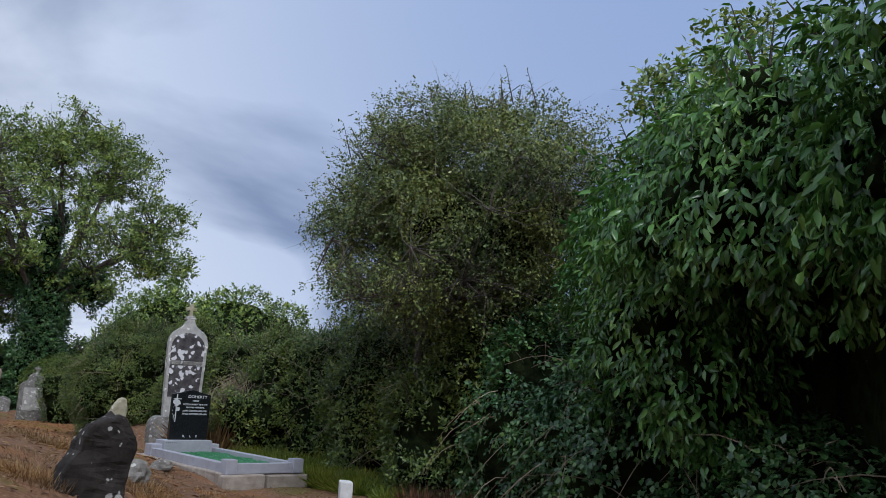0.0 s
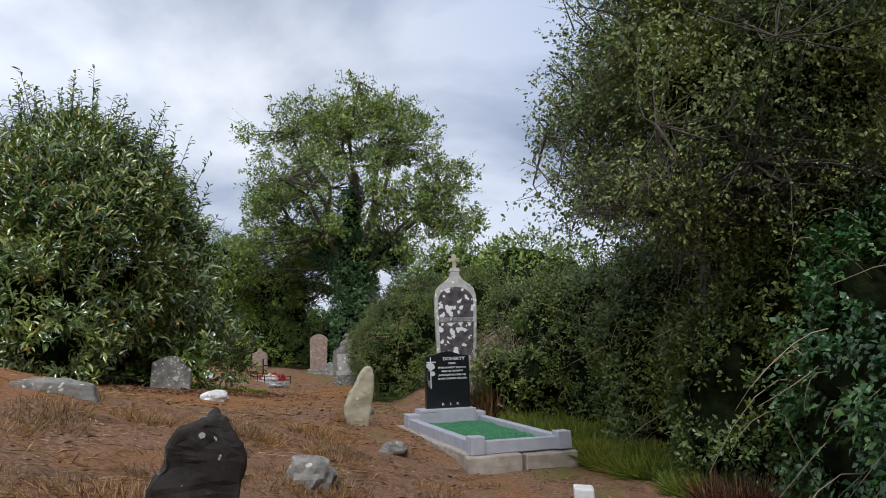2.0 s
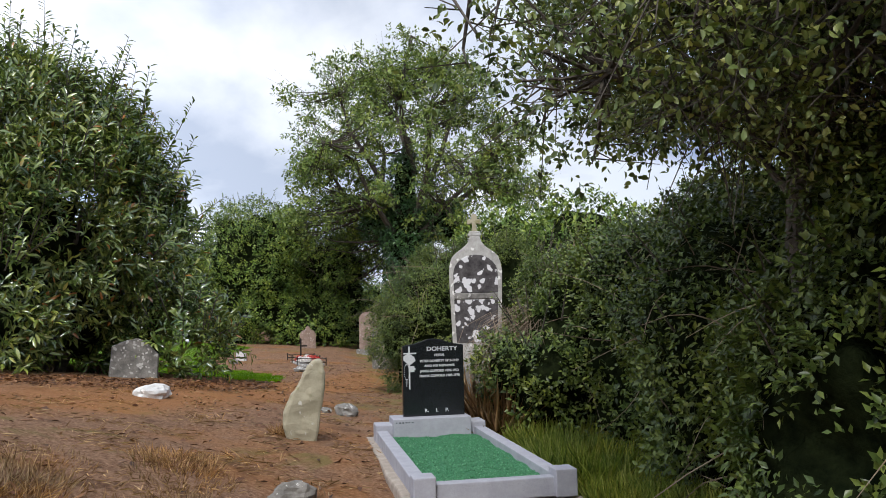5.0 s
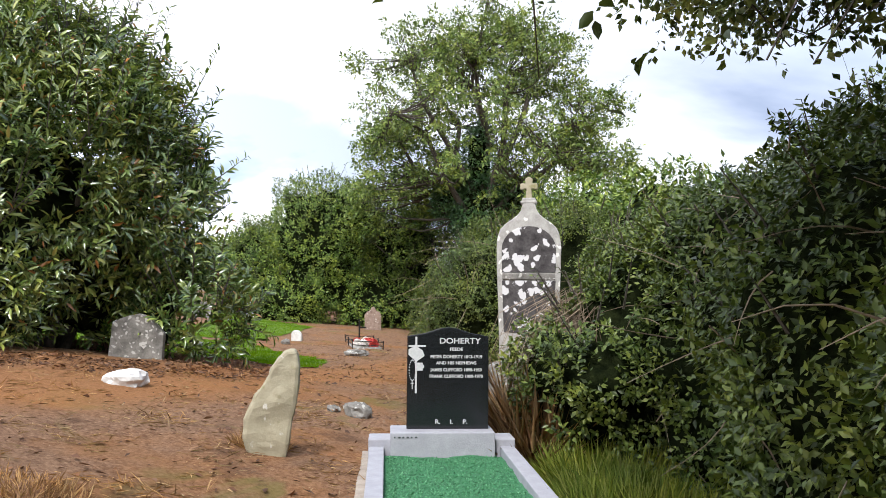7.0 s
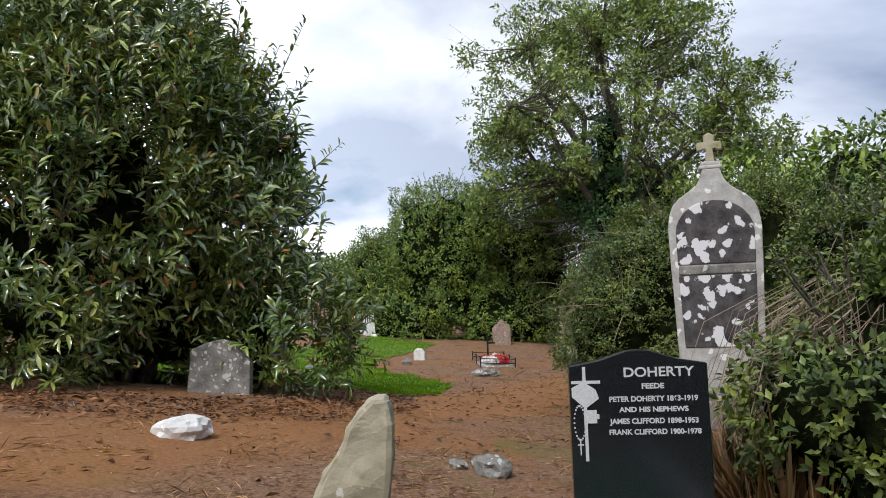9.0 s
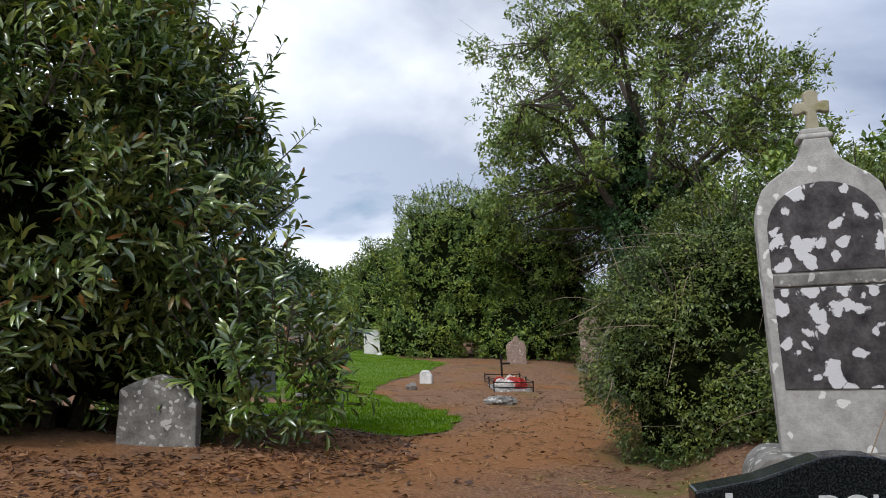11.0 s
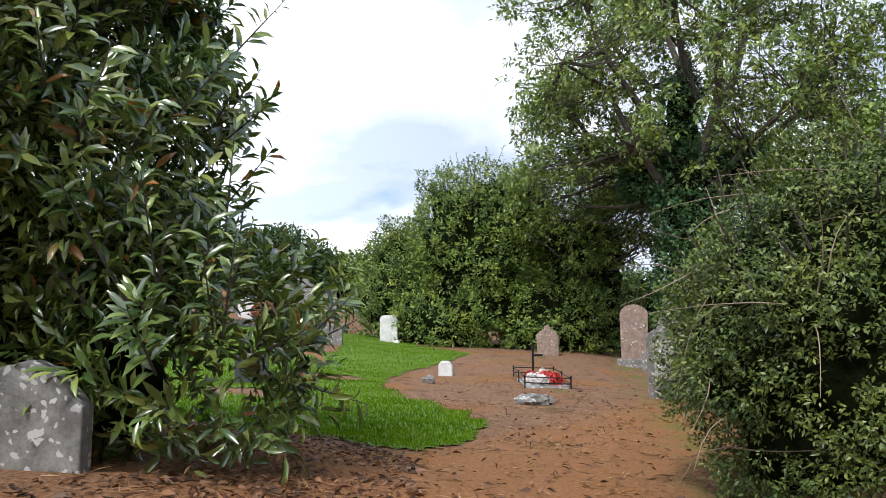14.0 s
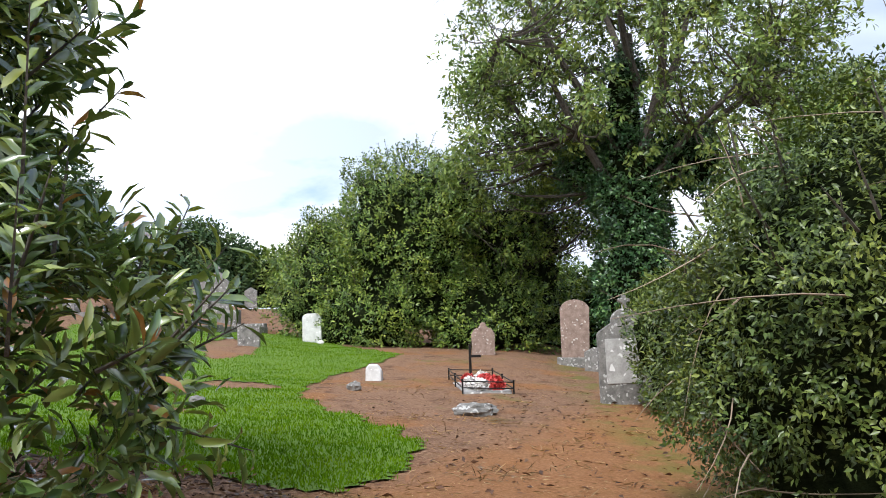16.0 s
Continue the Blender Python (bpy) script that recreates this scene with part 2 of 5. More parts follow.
GREY_ROCK = stone_material("grey_field_rock", (0.10, 0.09, 0.08), (0.30, 0.28, 0.25), (0.5, 0.49, 0.45), 0.295, 14)
CONCRETE = stone_material("rough_concrete", (0.24, 0.20, 0.165), (0.43, 0.375, 0.32), (0.5, 0.45, 0.39), 0.08, 5)
KERB = stone_material("painted_grey_kerb", (0.30, 0.30, 0.335), (0.40, 0.40, 0.44), (0.46, 0.46, 0.49), 0.05, 3)
k = Mat("polished_black_granite", 0.16)
k.colour(k.ramp(k.noise(220, 3), (0.45, (0.006, 0.007, 0.008)), (0.75, (0.035, 0.038, 0.042))))
GRANITE = k.m
k = Mat("cut_letter_grey", 0.8)
k.colour(k.ramp(k.noise(120, 3), (0.3, (0.42, 0.42, 0.43)), (0.7, (0.6, 0.6, 0.6))))
LETTER = k.m
k = Mat("green_chippings", 0.55)
k.colour(k.ramp(k.geo.outputs["Random Per Island"], (0.0, (0.035, 0.17, 0.07)), (0.6, (0.06, 0.26, 0.11)), (1.0, (0.16, 0.40, 0.2))))
CHIPS = k.m
k = Mat("green_chipping_bed", 0.8)
k.colour(k.ramp(k.cells(70), (0.0, (0.09, 0.33, 0.15)), (0.8, (0.03, 0.15, 0.06)))).bump(k.cells(70), 1.0, 0.02)
BED = k.m
k = Mat("black_iron", 0.5)
k.b.inputs["Metallic"].default_value = 0.7
k.colour(k.ramp(k.noise(60), (0.4, (0.012, 0.012, 0.012)), (0.8, (0.05, 0.04, 0.035))))
IRON = k.m


def plain(name, col, rough=0.6):
    k = Mat(name, rough)
    k.colour(k.mix(k.ramp(k.noise(50), (0.4, 0.0), (0.7, 0.4)), col, tuple(v * 0.7 for v in col)))
    return k.m


RED = plain("red_petal", (0.55, 0.06, 0.05))
WHITEP = plain("white_petal", (0.75, 0.72, 0.68))
RUST = plain("russet_flowers", (0.28, 0.09, 0.03))
SLATE = plain("dark_slate", (0.05, 0.055, 0.06), 0.5)

# ---- the lie of the land ----
LINE = [(-0.7, -30), (-0.7, 0), (-5, 12.7), (-13, 22), (-20, 31), (-40, 56)]


def ease(a, b, x):
    t = min(1, max(0, (x - a) / (b - a)))
    return t * t * (3 - 2 * t)


def lane(x, y):
    """Signed distance to the left of the trodden lane, and the way along it."""
    best, run = None, -30
    for (ax, ay), (bx, by) in zip(LINE, LINE[1:]):
        l = math.hypot(bx - ax, by - ay)
        ux, uy = (bx - ax) / l, (by - ay) / l
        s = min(l, max(0, (x - ax) * ux + (y - ay) * uy))
        d = math.hypot(x - ax - ux * s, y - ay - uy * s)
        if best is None or d < best[0]:
            best = (d, -uy * (x - ax) + ux * (y - ay), run + s)
        run += l
    return math.copysign(best[0], best[1]), best[2]


def ground_z(x, y):
    d, s = lane(x, y)
    slope = 0.36 - 0.18 * ease(8.5, 14, s) - 0.125 * ease(17.5, 24, s)
    r = max(0, d + 1.5)
    r = 12 * (1 - math.exp(-r / 12)) if s < 20 else min(r, 20)
    z = 0.22 + slope * r + 0.02 * max(0, min(d, 14) - 6) ** 2 * ease(14, 22, s)
    z += 0.42 * ease(1.3, 2.2, -d) * ease(14.6, 16.4, s) * (1 - ease(20, 23, s))
    z += 0.2 * ease(31, 36, s) * ease(-1.5, 1.0, d)
    far = ease(45, 90, math.hypot(x + 10, y - 18))
    return z * (1 - far) + 0.6 * far


# ---- mesh helpers ----


def link(name, bm, material, parent=None, label="", smooth=False):
    me = bpy.data.meshes.new(name)
    bm.normal_update()
    bm.to_mesh(me)
    bm.free()
    return dress(name, me, material, parent, label, smooth)


def dress(name, me, material, parent=None, label="", smooth=False):
    me.materials.append(material)
    if smooth:
        me.shade_smooth()
    ob = new(name, me)
    if parent is not None:
        ob.parent = parent
    if label:
        ob["label"] = label
    return ob


def thing(name, m, label, category, group="", kind=""):
    ob = new(name)
    ob.matrix_world = m
    ob.empty_display_size = 0.2
    return tagged(ob, label, category, group, kind)


part = link


def solid_box(bm, x0, x1, y0, y1, z0, z1, bevel=0.0):
    made = bmesh.ops.create_cube(bm, size=1.0, matrix=Matrix.LocRotScale(((x0 + x1) / 2, (y0 + y1) / 2, (z0 + z1) / 2), None, (x1 - x0, y1 - y0, z1 - z0)))
    if bevel:
        edges = list({e for v in made["verts"] for e in v.link_edges})
        bmesh.ops.bevel(bm, geom=edges, offset=bevel, segments=2, affect="EDGES", profile=0.5)
    return bm


def slab(outline, y0, y1, bevel=0.01, rough=0.0, cuts=0):
    """An upright slab: an outline in x and z, from y0 (front) to y1 (back)."""
    bm = bmesh.new()
    front = [bm.verts.new((x, y0, z)) for x, z in outline]
    face = bm.faces.new(front)
    made = bmesh.ops.extrude_face_region(bm, geom=[face])
    vs = [v for v in made["geom"] if isinstance(v, bmesh.types.BMVert)]
    bmesh.ops.translate(bm, verts=vs, vec=(0, y1 - y0, 0))
    bmesh.ops.recalc_face_normals(bm, faces=bm.faces)
    if bevel:
        sharp = [e for e in bm.edges if len(e.link_faces) == 2 and e.calc_face_angle() > 0.6]
        bmesh.ops.bevel(bm, geom=sharp, offset=bevel, segments=2, affect="EDGES", profile=0.5)
    if cuts:
        bmesh.ops.triangulate(bm, faces=bm.faces)
        bmesh.ops.subdivide_edges(bm, edges=bm.edges, cuts=cuts, use_grid_fill=True)
    if rough:
        bm.normal_update()
        for v in bm.verts:
            v.co += v.normal * rough * (noise.fractal(v.co * 5 + Vector((outline[0][0] * 9, y0 * 7, 3)), 1.0, 2.0, 4))
    return bm


def arc(cx, cz, r, a0, a1, n, rz=None):
    return [(cx + r * math.cos(radians(a0 + (a1 - a0) * i / n)), cz + (rz or r) * math.sin(radians(a0 + (a1 - a0) * i / n))) for i in range(n + 1)]


def rock(sx, sy, sz, seed, jag=0.25, detail=3):
    bm = bmesh.new()
    bmesh.ops.create_icosphere(bm, subdivisions=detail, radius=1.0)
    off = Vector((seed * 3.7, seed * 1.3, seed * 2.1))
    for v in bm.verts:
        p = v.co.normalized()
        r = 1 + jag * noise.fractal(p * 1.3 + off, 1.0, 2.0, 5) + 0.35 * jag * noise.cell(p * 2.2 + off)
        p = p * r
        v.co = Vector((p.x * sx, p.y * sy, p.z * sz))
    return bm


def tube(bm, pts, radii, sides=6):
    """A bent tapering limb along pts."""
    rings = []
    for i, (p, r) in enumerate(zip(pts, radii)):
        d = (pts[min(i + 1, len(pts) - 1)] - pts[max(i - 1, 0)]).normalized()
        side = d.cross(Vector((0.31, 0.2, 0.93))).normalized()
        up = side.cross(d)
        rings.append([bm.verts.new(p + (side * math.cos(6.2832 * j / sides) + up * math.sin(6.2832 * j / sides)) * r) for j in range(sides)])
    for a, b in zip(rings, rings[1:]):
        for j in range(sides):
            bm.faces.new((a[j], a[(j + 1) % sides], b[(j + 1) % sides], b[j]))
    bm.faces.new(rings[0][::-1])
    bm.faces.new(rings[-1])


def fast_mesh(name, verts, faces):
    """A mesh from numpy arrays; every face has the same number of corners."""
    me = bpy.data.meshes.new(name)
    n, c = faces.shape
    me.vertices.add(len(verts))
    me.vertices.foreach_set("co", np.ascontiguousarray(verts, dtype=np.float32).ravel())
    me.loops.add(n * c)
    me.loops.foreach_set("vertex_index", np.ascontiguousarray(faces, dtype=np.int32).ravel())
    me.polygons.add(n)
    me.polygons.foreach_set("loop_start", np.arange(0, n * c, c, dtype=np.int32))
    me.update(calc_edges=True)
    return me


def unit(v):
    return v / np.maximum(np.linalg.norm(v, axis=1, keepdims=True), 1e-9)


RNG = np.random.default_rng(7)


def leaves(centres, along, facing, length, width, rich=False, droop=0.15):
    """Folded leaves: base at centre, running along, upper side to facing. Arrays in, (verts, faces) out."""
    along = unit(along)
    side = unit(np.cross(along, facing))
    up = np.cross(side, along)
    L = length[:, None]
    W = width[:, None]
    if rich:
        rows = [(0.0, 0.0, 0.0), (0.3, 0.43, 0.05), (0.3, 0.0, 0.0), (0.3, -0.43, 0.05), (0.68, 0.40, -0.03), (0.68, 0.0, -0.05), (0.68, -0.40, -0.03), (1.0, 0.0, -droop)]
        tri = [(0, 2, 1), (0, 3, 2), (1, 2, 5), (1, 5, 4), (2, 3, 6), (2, 6, 5), (4, 5, 7), (5, 6, 7)]
    else:
        rows = [(0.0, 0.0, 0.0), (0.42, 0.5, 0.07), (1.0, 0.0, -droop), (0.42, -0.5, 0.07)]
        tri = [(0, 2, 1), (0, 3, 2)]
    vs = np.stack([centres + along * L * a + side * W * b + up * (L * (h if not b else -0.3 * droop * (0 if rich else 1)) + (W * abs(b) * 0.35 if b else 0)) for a, b, h in rows], axis=1)
    m = len(rows)
    base = (np.arange(len(centres)) * m)[:, None, None]
    fs = (np.array(tri)[None] + base).reshape(-1, 3)
    return vs.reshape(-1, 3), fs


def merge(chunks):
    vs, fs, at = [], [], 0
    for v, f in chunks:
        vs.append(v)
        fs.append(f + at)
        at += len(v)
    return np.concatenate(vs), np.concatenate(fs)


def in_blob(p, blobs, shrink=1.0):
    """Whether points lie inside any blob (x, y, z, rx, ry, rz)."""
    inside = np.zeros(len(p), bool)
    for x, y, z, a, b, c in blobs:
        q = (p - np.array((x, y, z))) / (np.array((a, b, c)) * shrink)
        inside |= (q ** 2).sum(1) < 1
    return inside


def lumps(p, scale=1.0):
    """An uneven swelling between about -1 and 1."""
    return np.array([noise.fractal(Vector(q), 0.9, 2.1, 4) for q in p * (scale * 0.75)]) * 1.25


def shell(blobs, count, depth=0.35, swell=0.12, spread=1.0, low=-0.95, gaps=0.0, holes=2.6):
    """Points on and just under the skin of a union of blobs, with their outward directions. swell: metres of lump."""
    areas = np.array([(a * b + b * c + a * c) for *_, a, b, c in blobs])
    got_p, got_n = [], []
    for (x, y, z, a, b, c), share in zip(blobs, areas / areas.sum()):
        n = int(count * share * 2.2) + 8
        d = unit(RNG.normal(size=(n, 3)))
        d = d[d[:, 2] > low]
        size = np.array((a, b, c))
        at = np.array((x, y, z))
        bump = lumps(d * size + at, spread)
        k = (1 - RNG.random(len(d)) ** 1.7 * depth) + swell * bump / min(a, b, c)
        hollow = lumps(d * size * k[:, None] + at, spread * holes)
        keep = RNG.random(len(d)) > gaps * np.clip(np.maximum(-bump * 1.6 - 0.25, -hollow * 2.2), 0, 0.92)
        got_p.append((d * size * k[:, None] + at)[keep])
        got_n.append(unit(d / size)[keep])
    p, n = np.concatenate(got_p), np.concatenate(got_n)
    keep = ~in_blob(p, blobs, 1 - depth * 0.9)
    p, n = p[keep], n[keep]
    pick = RNG.permutation(len(p))[:count]
    return p[pick], n[pick]


def above_ground(p, n, margin=0.03):
    keep = np.array([v[2] > ground_z(v[0], v[1]) + margin for v in p])
    return p[keep], n[keep]


def sprigs(p, n, per, length, width, reach, lift=0.5, hang=0.0, rich=False, loose=0.7):
    """Clusters of leaves along short twigs that start at p and grow out along n."""
    m = len(p)
    way = unit(n + RNG.normal(size=(m, 3)) * 0.45 + np.array((0, 0, lift - hang)))
    chunks = []
    for i in range(per):
        f = (i + 0.5) / per
        spin = unit(np.cross(way, RNG.normal(size=(m, 3))))
        start = p + way * (reach * f * (0.7 + 0.6 * RNG.random((m, 1)))) + spin * 0.15 * length
        along = way * (0.35 + 0.5 * f) + spin * loose + np.array((0, 0, -0.55 * hang))
        face = way * 0.5 + n * 0.5 + np.array((0, 0, 0.7)) + RNG.normal(size=(m, 3)) * 0.35
        size = length * (0.65 + 0.6 * RNG.random(m))
        chunks.append(leaves(start, along, face, size, size * width, rich))
    return merge(chunks)


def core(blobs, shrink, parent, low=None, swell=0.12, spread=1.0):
    """The inner thicket: one uneven mass a blob, joined, coloured near-black for its shade."""
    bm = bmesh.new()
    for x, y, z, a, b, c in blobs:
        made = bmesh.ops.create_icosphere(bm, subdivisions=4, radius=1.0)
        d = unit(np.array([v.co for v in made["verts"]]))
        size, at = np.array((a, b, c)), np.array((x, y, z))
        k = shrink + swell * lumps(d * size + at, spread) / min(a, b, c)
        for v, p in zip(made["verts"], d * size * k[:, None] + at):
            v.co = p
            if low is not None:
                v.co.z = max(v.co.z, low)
    return tagged(part("shade_core", bm, GLOOM, parent, "solid inner mass painted near-black as the shade among leaves", True), kind="stuff")


def stem_web(name, parent, p, n, length, radius, material, label, sag=0.2, sides=4):
    """Bare arching stems from points p."""
    bm = bmesh.new()
    for a, d in zip(p, n):
        a = Vector(a)
        d = (Vector(d) * 0.5 + Vector(RNG.normal(size=3)) * 0.7).normalized()
        l = length * (0.5 + RNG.random())
        bend = Vector(RNG.normal(size=3)) * 0.25
        pts = [a + d * l * t + bend * l * t * t - Vector((0, 0, sag * l * t * t)) for t in (0, 0.25, 0.5, 0.75, 1.0)]
        tube(bm, pts, [radius * (1 - 0.75 * t) for t in (0, 0.25, 0.5, 0.75, 1.0)], sides)
    return tagged(part(name, bm, material, parent, label), kind="stuff")


# ---- ground ----
def ground_sheet():
    xs = np.unique(np.concatenate([np.linspace(-38, 6, 221), np.linspace(-600, -38, 30), np.linspace(6, 600, 30)]))
    ys = np.unique(np.concatenate([np.linspace(-6, 42, 241), np.linspace(-600, -6, 30), np.linspace(42, 600, 30)]))
    gx, gy = np.meshgrid(xs, ys)
    v = np.stack([gx.ravel(), gy.ravel(), np.zeros(gx.size)], 1)
    for i, (x, y, _) in enumerate(v):
        z = ground_z(x, y)
        if -38 < x < 6 and -6 < y < 42:
            z += 0.035 * noise.fractal(Vector((x * 1.1, y * 1.1, 0)), 1.0, 2.0, 5)
        v[i, 2] = z
    nx = len(xs)
    ii = np.arange(len(ys) - 1)[:, None] * nx + np.arange(nx - 1)[None]
    f = np.stack([ii, ii + 1, ii + nx + 1, ii + nx], -1).reshape(-1, 4)
    ob = dress("ground", fast_mesh("ground", v, f), GROUND, smooth=True)
    return tagged(ob, "dry brown dead turf with bare orange soil and moss", "ground", kind="structure")


ground_sheet()


def lift_z(x, y):
    return ground_z(x, y) + 0.035 * noise.fractal(Vector((x * 1.1, y * 1.1, 0)), 1.0, 2.0, 5)


# ---- lawn ----
LAWN_EDGE = [(-13.0, 17.3), (-12.0, 17.5), (-11.6, 18.0), (-11.9, 18.8), (-12.6, 19.6), (-13.2, 20.25), (-14.2, 20.8), (-15.2, 20.95), (-16.6, 21.2),
             (-17.9, 21.9), (-19.3, 23.2), (-20.5, 24.8), (-21.2, 26.5), (-22.6, 28.2), (-25.6, 28.9), (-28.6, 30.0), (-30.5, 29.9), (-29.2, 25.2), (-27.4, 21.5), (-22.0, 17.5), (-16.5, 15.6)]
BARE = [(-25.6, 24.9, 2.4, 0.7, -35), (-19.5, 21.6, 0.9, 0.5, 20), (-17.6, 18.9, 0.9, 0.5, 30)]


def on_lawn(x, y):
    w = Vector((x * 1.4, y * 1.4, 2.0))
    x, y = x + 0.22 * noise.noise(w), y + 0.22 * noise.noise(w + Vector((9, 4, 1)))
    for cx, cy, a, b, turn in BARE:
        c, s = math.cos(radians(turn)), math.sin(radians(turn))
        u, v = (x - cx) * c + (y - cy) * s, -(x - cx) * s + (y - cy) * c
        if (u / a) ** 2 + (v / b) ** 2 < 1:
            return False
    inside = False
    for (ax, ay), (bx, by) in zip(LAWN_EDGE, LAWN_EDGE[1:] + LAWN_EDGE[:1]):
        if (ay > y) != (by > y) and x < (bx - ax) * (y - ay) / (by - ay) + ax:
            inside = not inside
    return inside


def lawn():
    step = 0.14
    index, verts, faces, spots = {}, [], [], []

    def corner(i, j):
        if (i, j) not in index:
            x, y = i * step, j * step
            index[i, j] = len(verts)
            verts.append((x, y, lift_z(x, y) + 0.018))
        return index[i, j]

    for i in range(int(-32 / step), int(-11 / step)):
        for j in range(int(15 / step), int(31 / step)):
            if on_lawn((i + 0.5) * step, (j + 0.5) * step):
                faces.append((corner(i, j), corner(i + 1, j), corner(i + 1, j + 1), corner(i, j + 1)))
                spots.append(((i + 0.5) * step, (j + 0.5) * step))
    ob = dress("lawn", fast_mesh("lawn", np.array(verts), np.array(faces)), LAWN, smooth=True)
    tagged(ob, "bright green mown grass curving over brown ground", "lawn", kind="structure")
    spots = np.array(spots)
    near = np.hypot(spots[:, 0] + 7.1, spots[:, 1] - 14.8)
    reps = np.clip(190 / near ** 1.15, 3, 16).astype(int)
    at = np.repeat(spots, reps, 0) + RNG.uniform(-0.09, 0.09, (reps.sum(), 2))
    z = np.array([lift_z(x, y) + 0.012 for x, y in at])
    n = len(at)
    up = np.stack([RNG.normal(0, 0.35, n), RNG.normal(0, 0.35, n), np.ones(n)], 1)
    size = 0.03 + 0.03 * RNG.random(n)
    v, f = leaves(np.column_stack([at, z]), up, RNG.normal(size=(n, 3)), size, np.full(n, 0.016), droop=0.3)
    tagged(dress("lawn_grass", fast_mesh("lawn_grass", v, f), GREENGRASS), "short fresh green grass blades", "grass", kind="stuff")


lawn()


def dead_grass():
    # strands lie thickest along the lane and on the rise beside it
    n = 95000
    s = RNG.random(n) ** 1.3
    t = s * 30
    cx = np.interp(t, [0, 5, 13.8, 26, 37], [0.2, -0.8, -4.2, -12.3, -19.2])
    cy = np.interp(t, [0, 5, 13.8, 26, 37], [1.0, 5.0, 12.7, 22.0, 31.0])
    off = RNG.normal(0, 1, (n, 2)) * (1.9 + 0.06 * t)[:, None] + np.array((-1.2, -0.4))
    at = np.column_stack([cx, cy]) + off
    clump = np.array([noise.noise(Vector((x * 1.6, y * 1.6, 5))) for x, y in at])
    keep = (clump > -0.08 + 0.3 * RNG.random(n) - 0.15) & np.array([not on_lawn(x, y) for x, y in at])
    at, clump = at[keep], clump[keep]
    n = len(at)
    z = np.array([lift_z(x, y) for x, y in at])
    lay = 0.1 + 0.8 * np.clip(clump, 0, 1)
    way = np.column_stack([RNG.normal(size=(n, 2)), lay * RNG.random(n)])
    size = 0.05 + 0.11 * RNG.random(n) * (0.6 + np.clip(clump, 0, 1))
    v, f = leaves(np.column_stack([at, z]), way, np.tile((0.0, 0.0, 1.0), (n, 1)) + RNG.normal(0, 0.3, (n, 3)), size, np.full(n, 0.010), droop=0.2)
    tagged(dress("dead_grass", fast_mesh("dead_grass", v, f), DRYGRASS), "matted dry brown dead grass strands", "dry grass", kind="stuff")


dead_grass()


def tussock(x, y, r, n, height, material, name, label, category):
    a = RNG.uniform(0, 6.2832, n)
    d = r * np.sqrt(RNG.random(n))
    at = np.column_stack([x + d * np.cos(a), y + d * np.sin(a)])
    z = np.array([lift_z(u, v) - 0.01 for u, v in at])
    way = np.column_stack([np.cos(a) * 0.7, np.sin(a) * 0.7, 0.5 + RNG.random(n)]) + RNG.normal(0, 0.35, (n, 3))
    size = height * (0.5 + RNG.random(n) * 0.7)
    v, f = leaves(np.column_stack([at, z]), way, RNG.normal(size=(n, 3)), size, np.full(n, 0.012 if material is WEED else 0.005), rich=False, droop=0.45)
    ob = dress(name, fast_mesh(name, v, f), material)
    return tagged(ob, label, category, "dead grass tussocks" if material is DRYGRASS else "weeds along the hedge", "stuff")


for x, y, r, h in ((-2.0, 6.6, 0.35, 0.22), (-2.6, 7.6, 0.3, 0.2), (-1.8, 7.7, 0.3, 0.18), (-3.7, 9.3, 0.3, 0.16), (-4.4, 8.9, 0.4, 0.2), (-3.1, 6.3, 0.3, 0.2),
                   (-5.6, 12.55, 0.22, 0.2), (-1.3, 6.0, 0.3, 0.16), (-4.7, 10.3, 0.35, 0.16)):
    tussock(x, y, r, 420, h * 0.6, DRYGRASS, "grass_tussock", "dry brown tussock of dead grass on bare ground", "grass tussock")
mat_rng = random.Random(11)
for _ in range(34):
    x, y = mat_rng.uniform(-5.2, -0.9), mat_rng.uniform(4.6, 10.4)
    if math.hypot(x + 2.8, y - 6.4) > 0.45 and lane(x, y)[0] > -1.3:
        tussock(x, y, mat_rng.uniform(0.2, 0.42), 380, mat_rng.uniform(0.05, 0.11), DRYGRASS, "grass_tussock", "dry brown tussock of dead grass on bare ground", "grass tussock")
for x, y, r, h in ((-1.7, 12.3, 0.45, 0.4), (-2.5, 13.2, 0.5, 0.5), (-1.1, 11.6, 0.4, 0.35), (-3.3, 14.2, 0.45, 0.5), (-0.5, 10.9, 0.35, 0.3), (-2.9, 13.6, 0.4, 0.45), (-1.4, 12.0, 0.4, 0.4)):
    tussock(x, y, r, 2600, h * 0.75, WEED, "weed_patch", "rank yellow-green weeds at the foot of the hedge", "weeds")

for x, y, r, h in ((2.0, 5.6, 0.35, 0.4), (1.75, 6.6, 0.35, 0.45), (1.35, 7.6, 0.35, 0.4), (1.0, 8.4, 0.35, 0.4), (0.55, 9.2, 0.35, 0.35), (-0.1, 10.2, 0.35, 0.3)):
    tussock(x, y, r, 700, h, LITTER, "dead_fern", "red-brown withered ferns at the foot of the ivy", "dead fern")

for x, y, r, h in ((-4.5, 14.9, 0.25, 0.9), (-4.25, 14.6, 0.25, 0.7), (-4.75, 15.2, 0.2, 0.8)):
    tussock(x, y, r, 380, h, DRYGRASS, "dry_straw", "tall dry straw standing by the hedge", "dry grass")


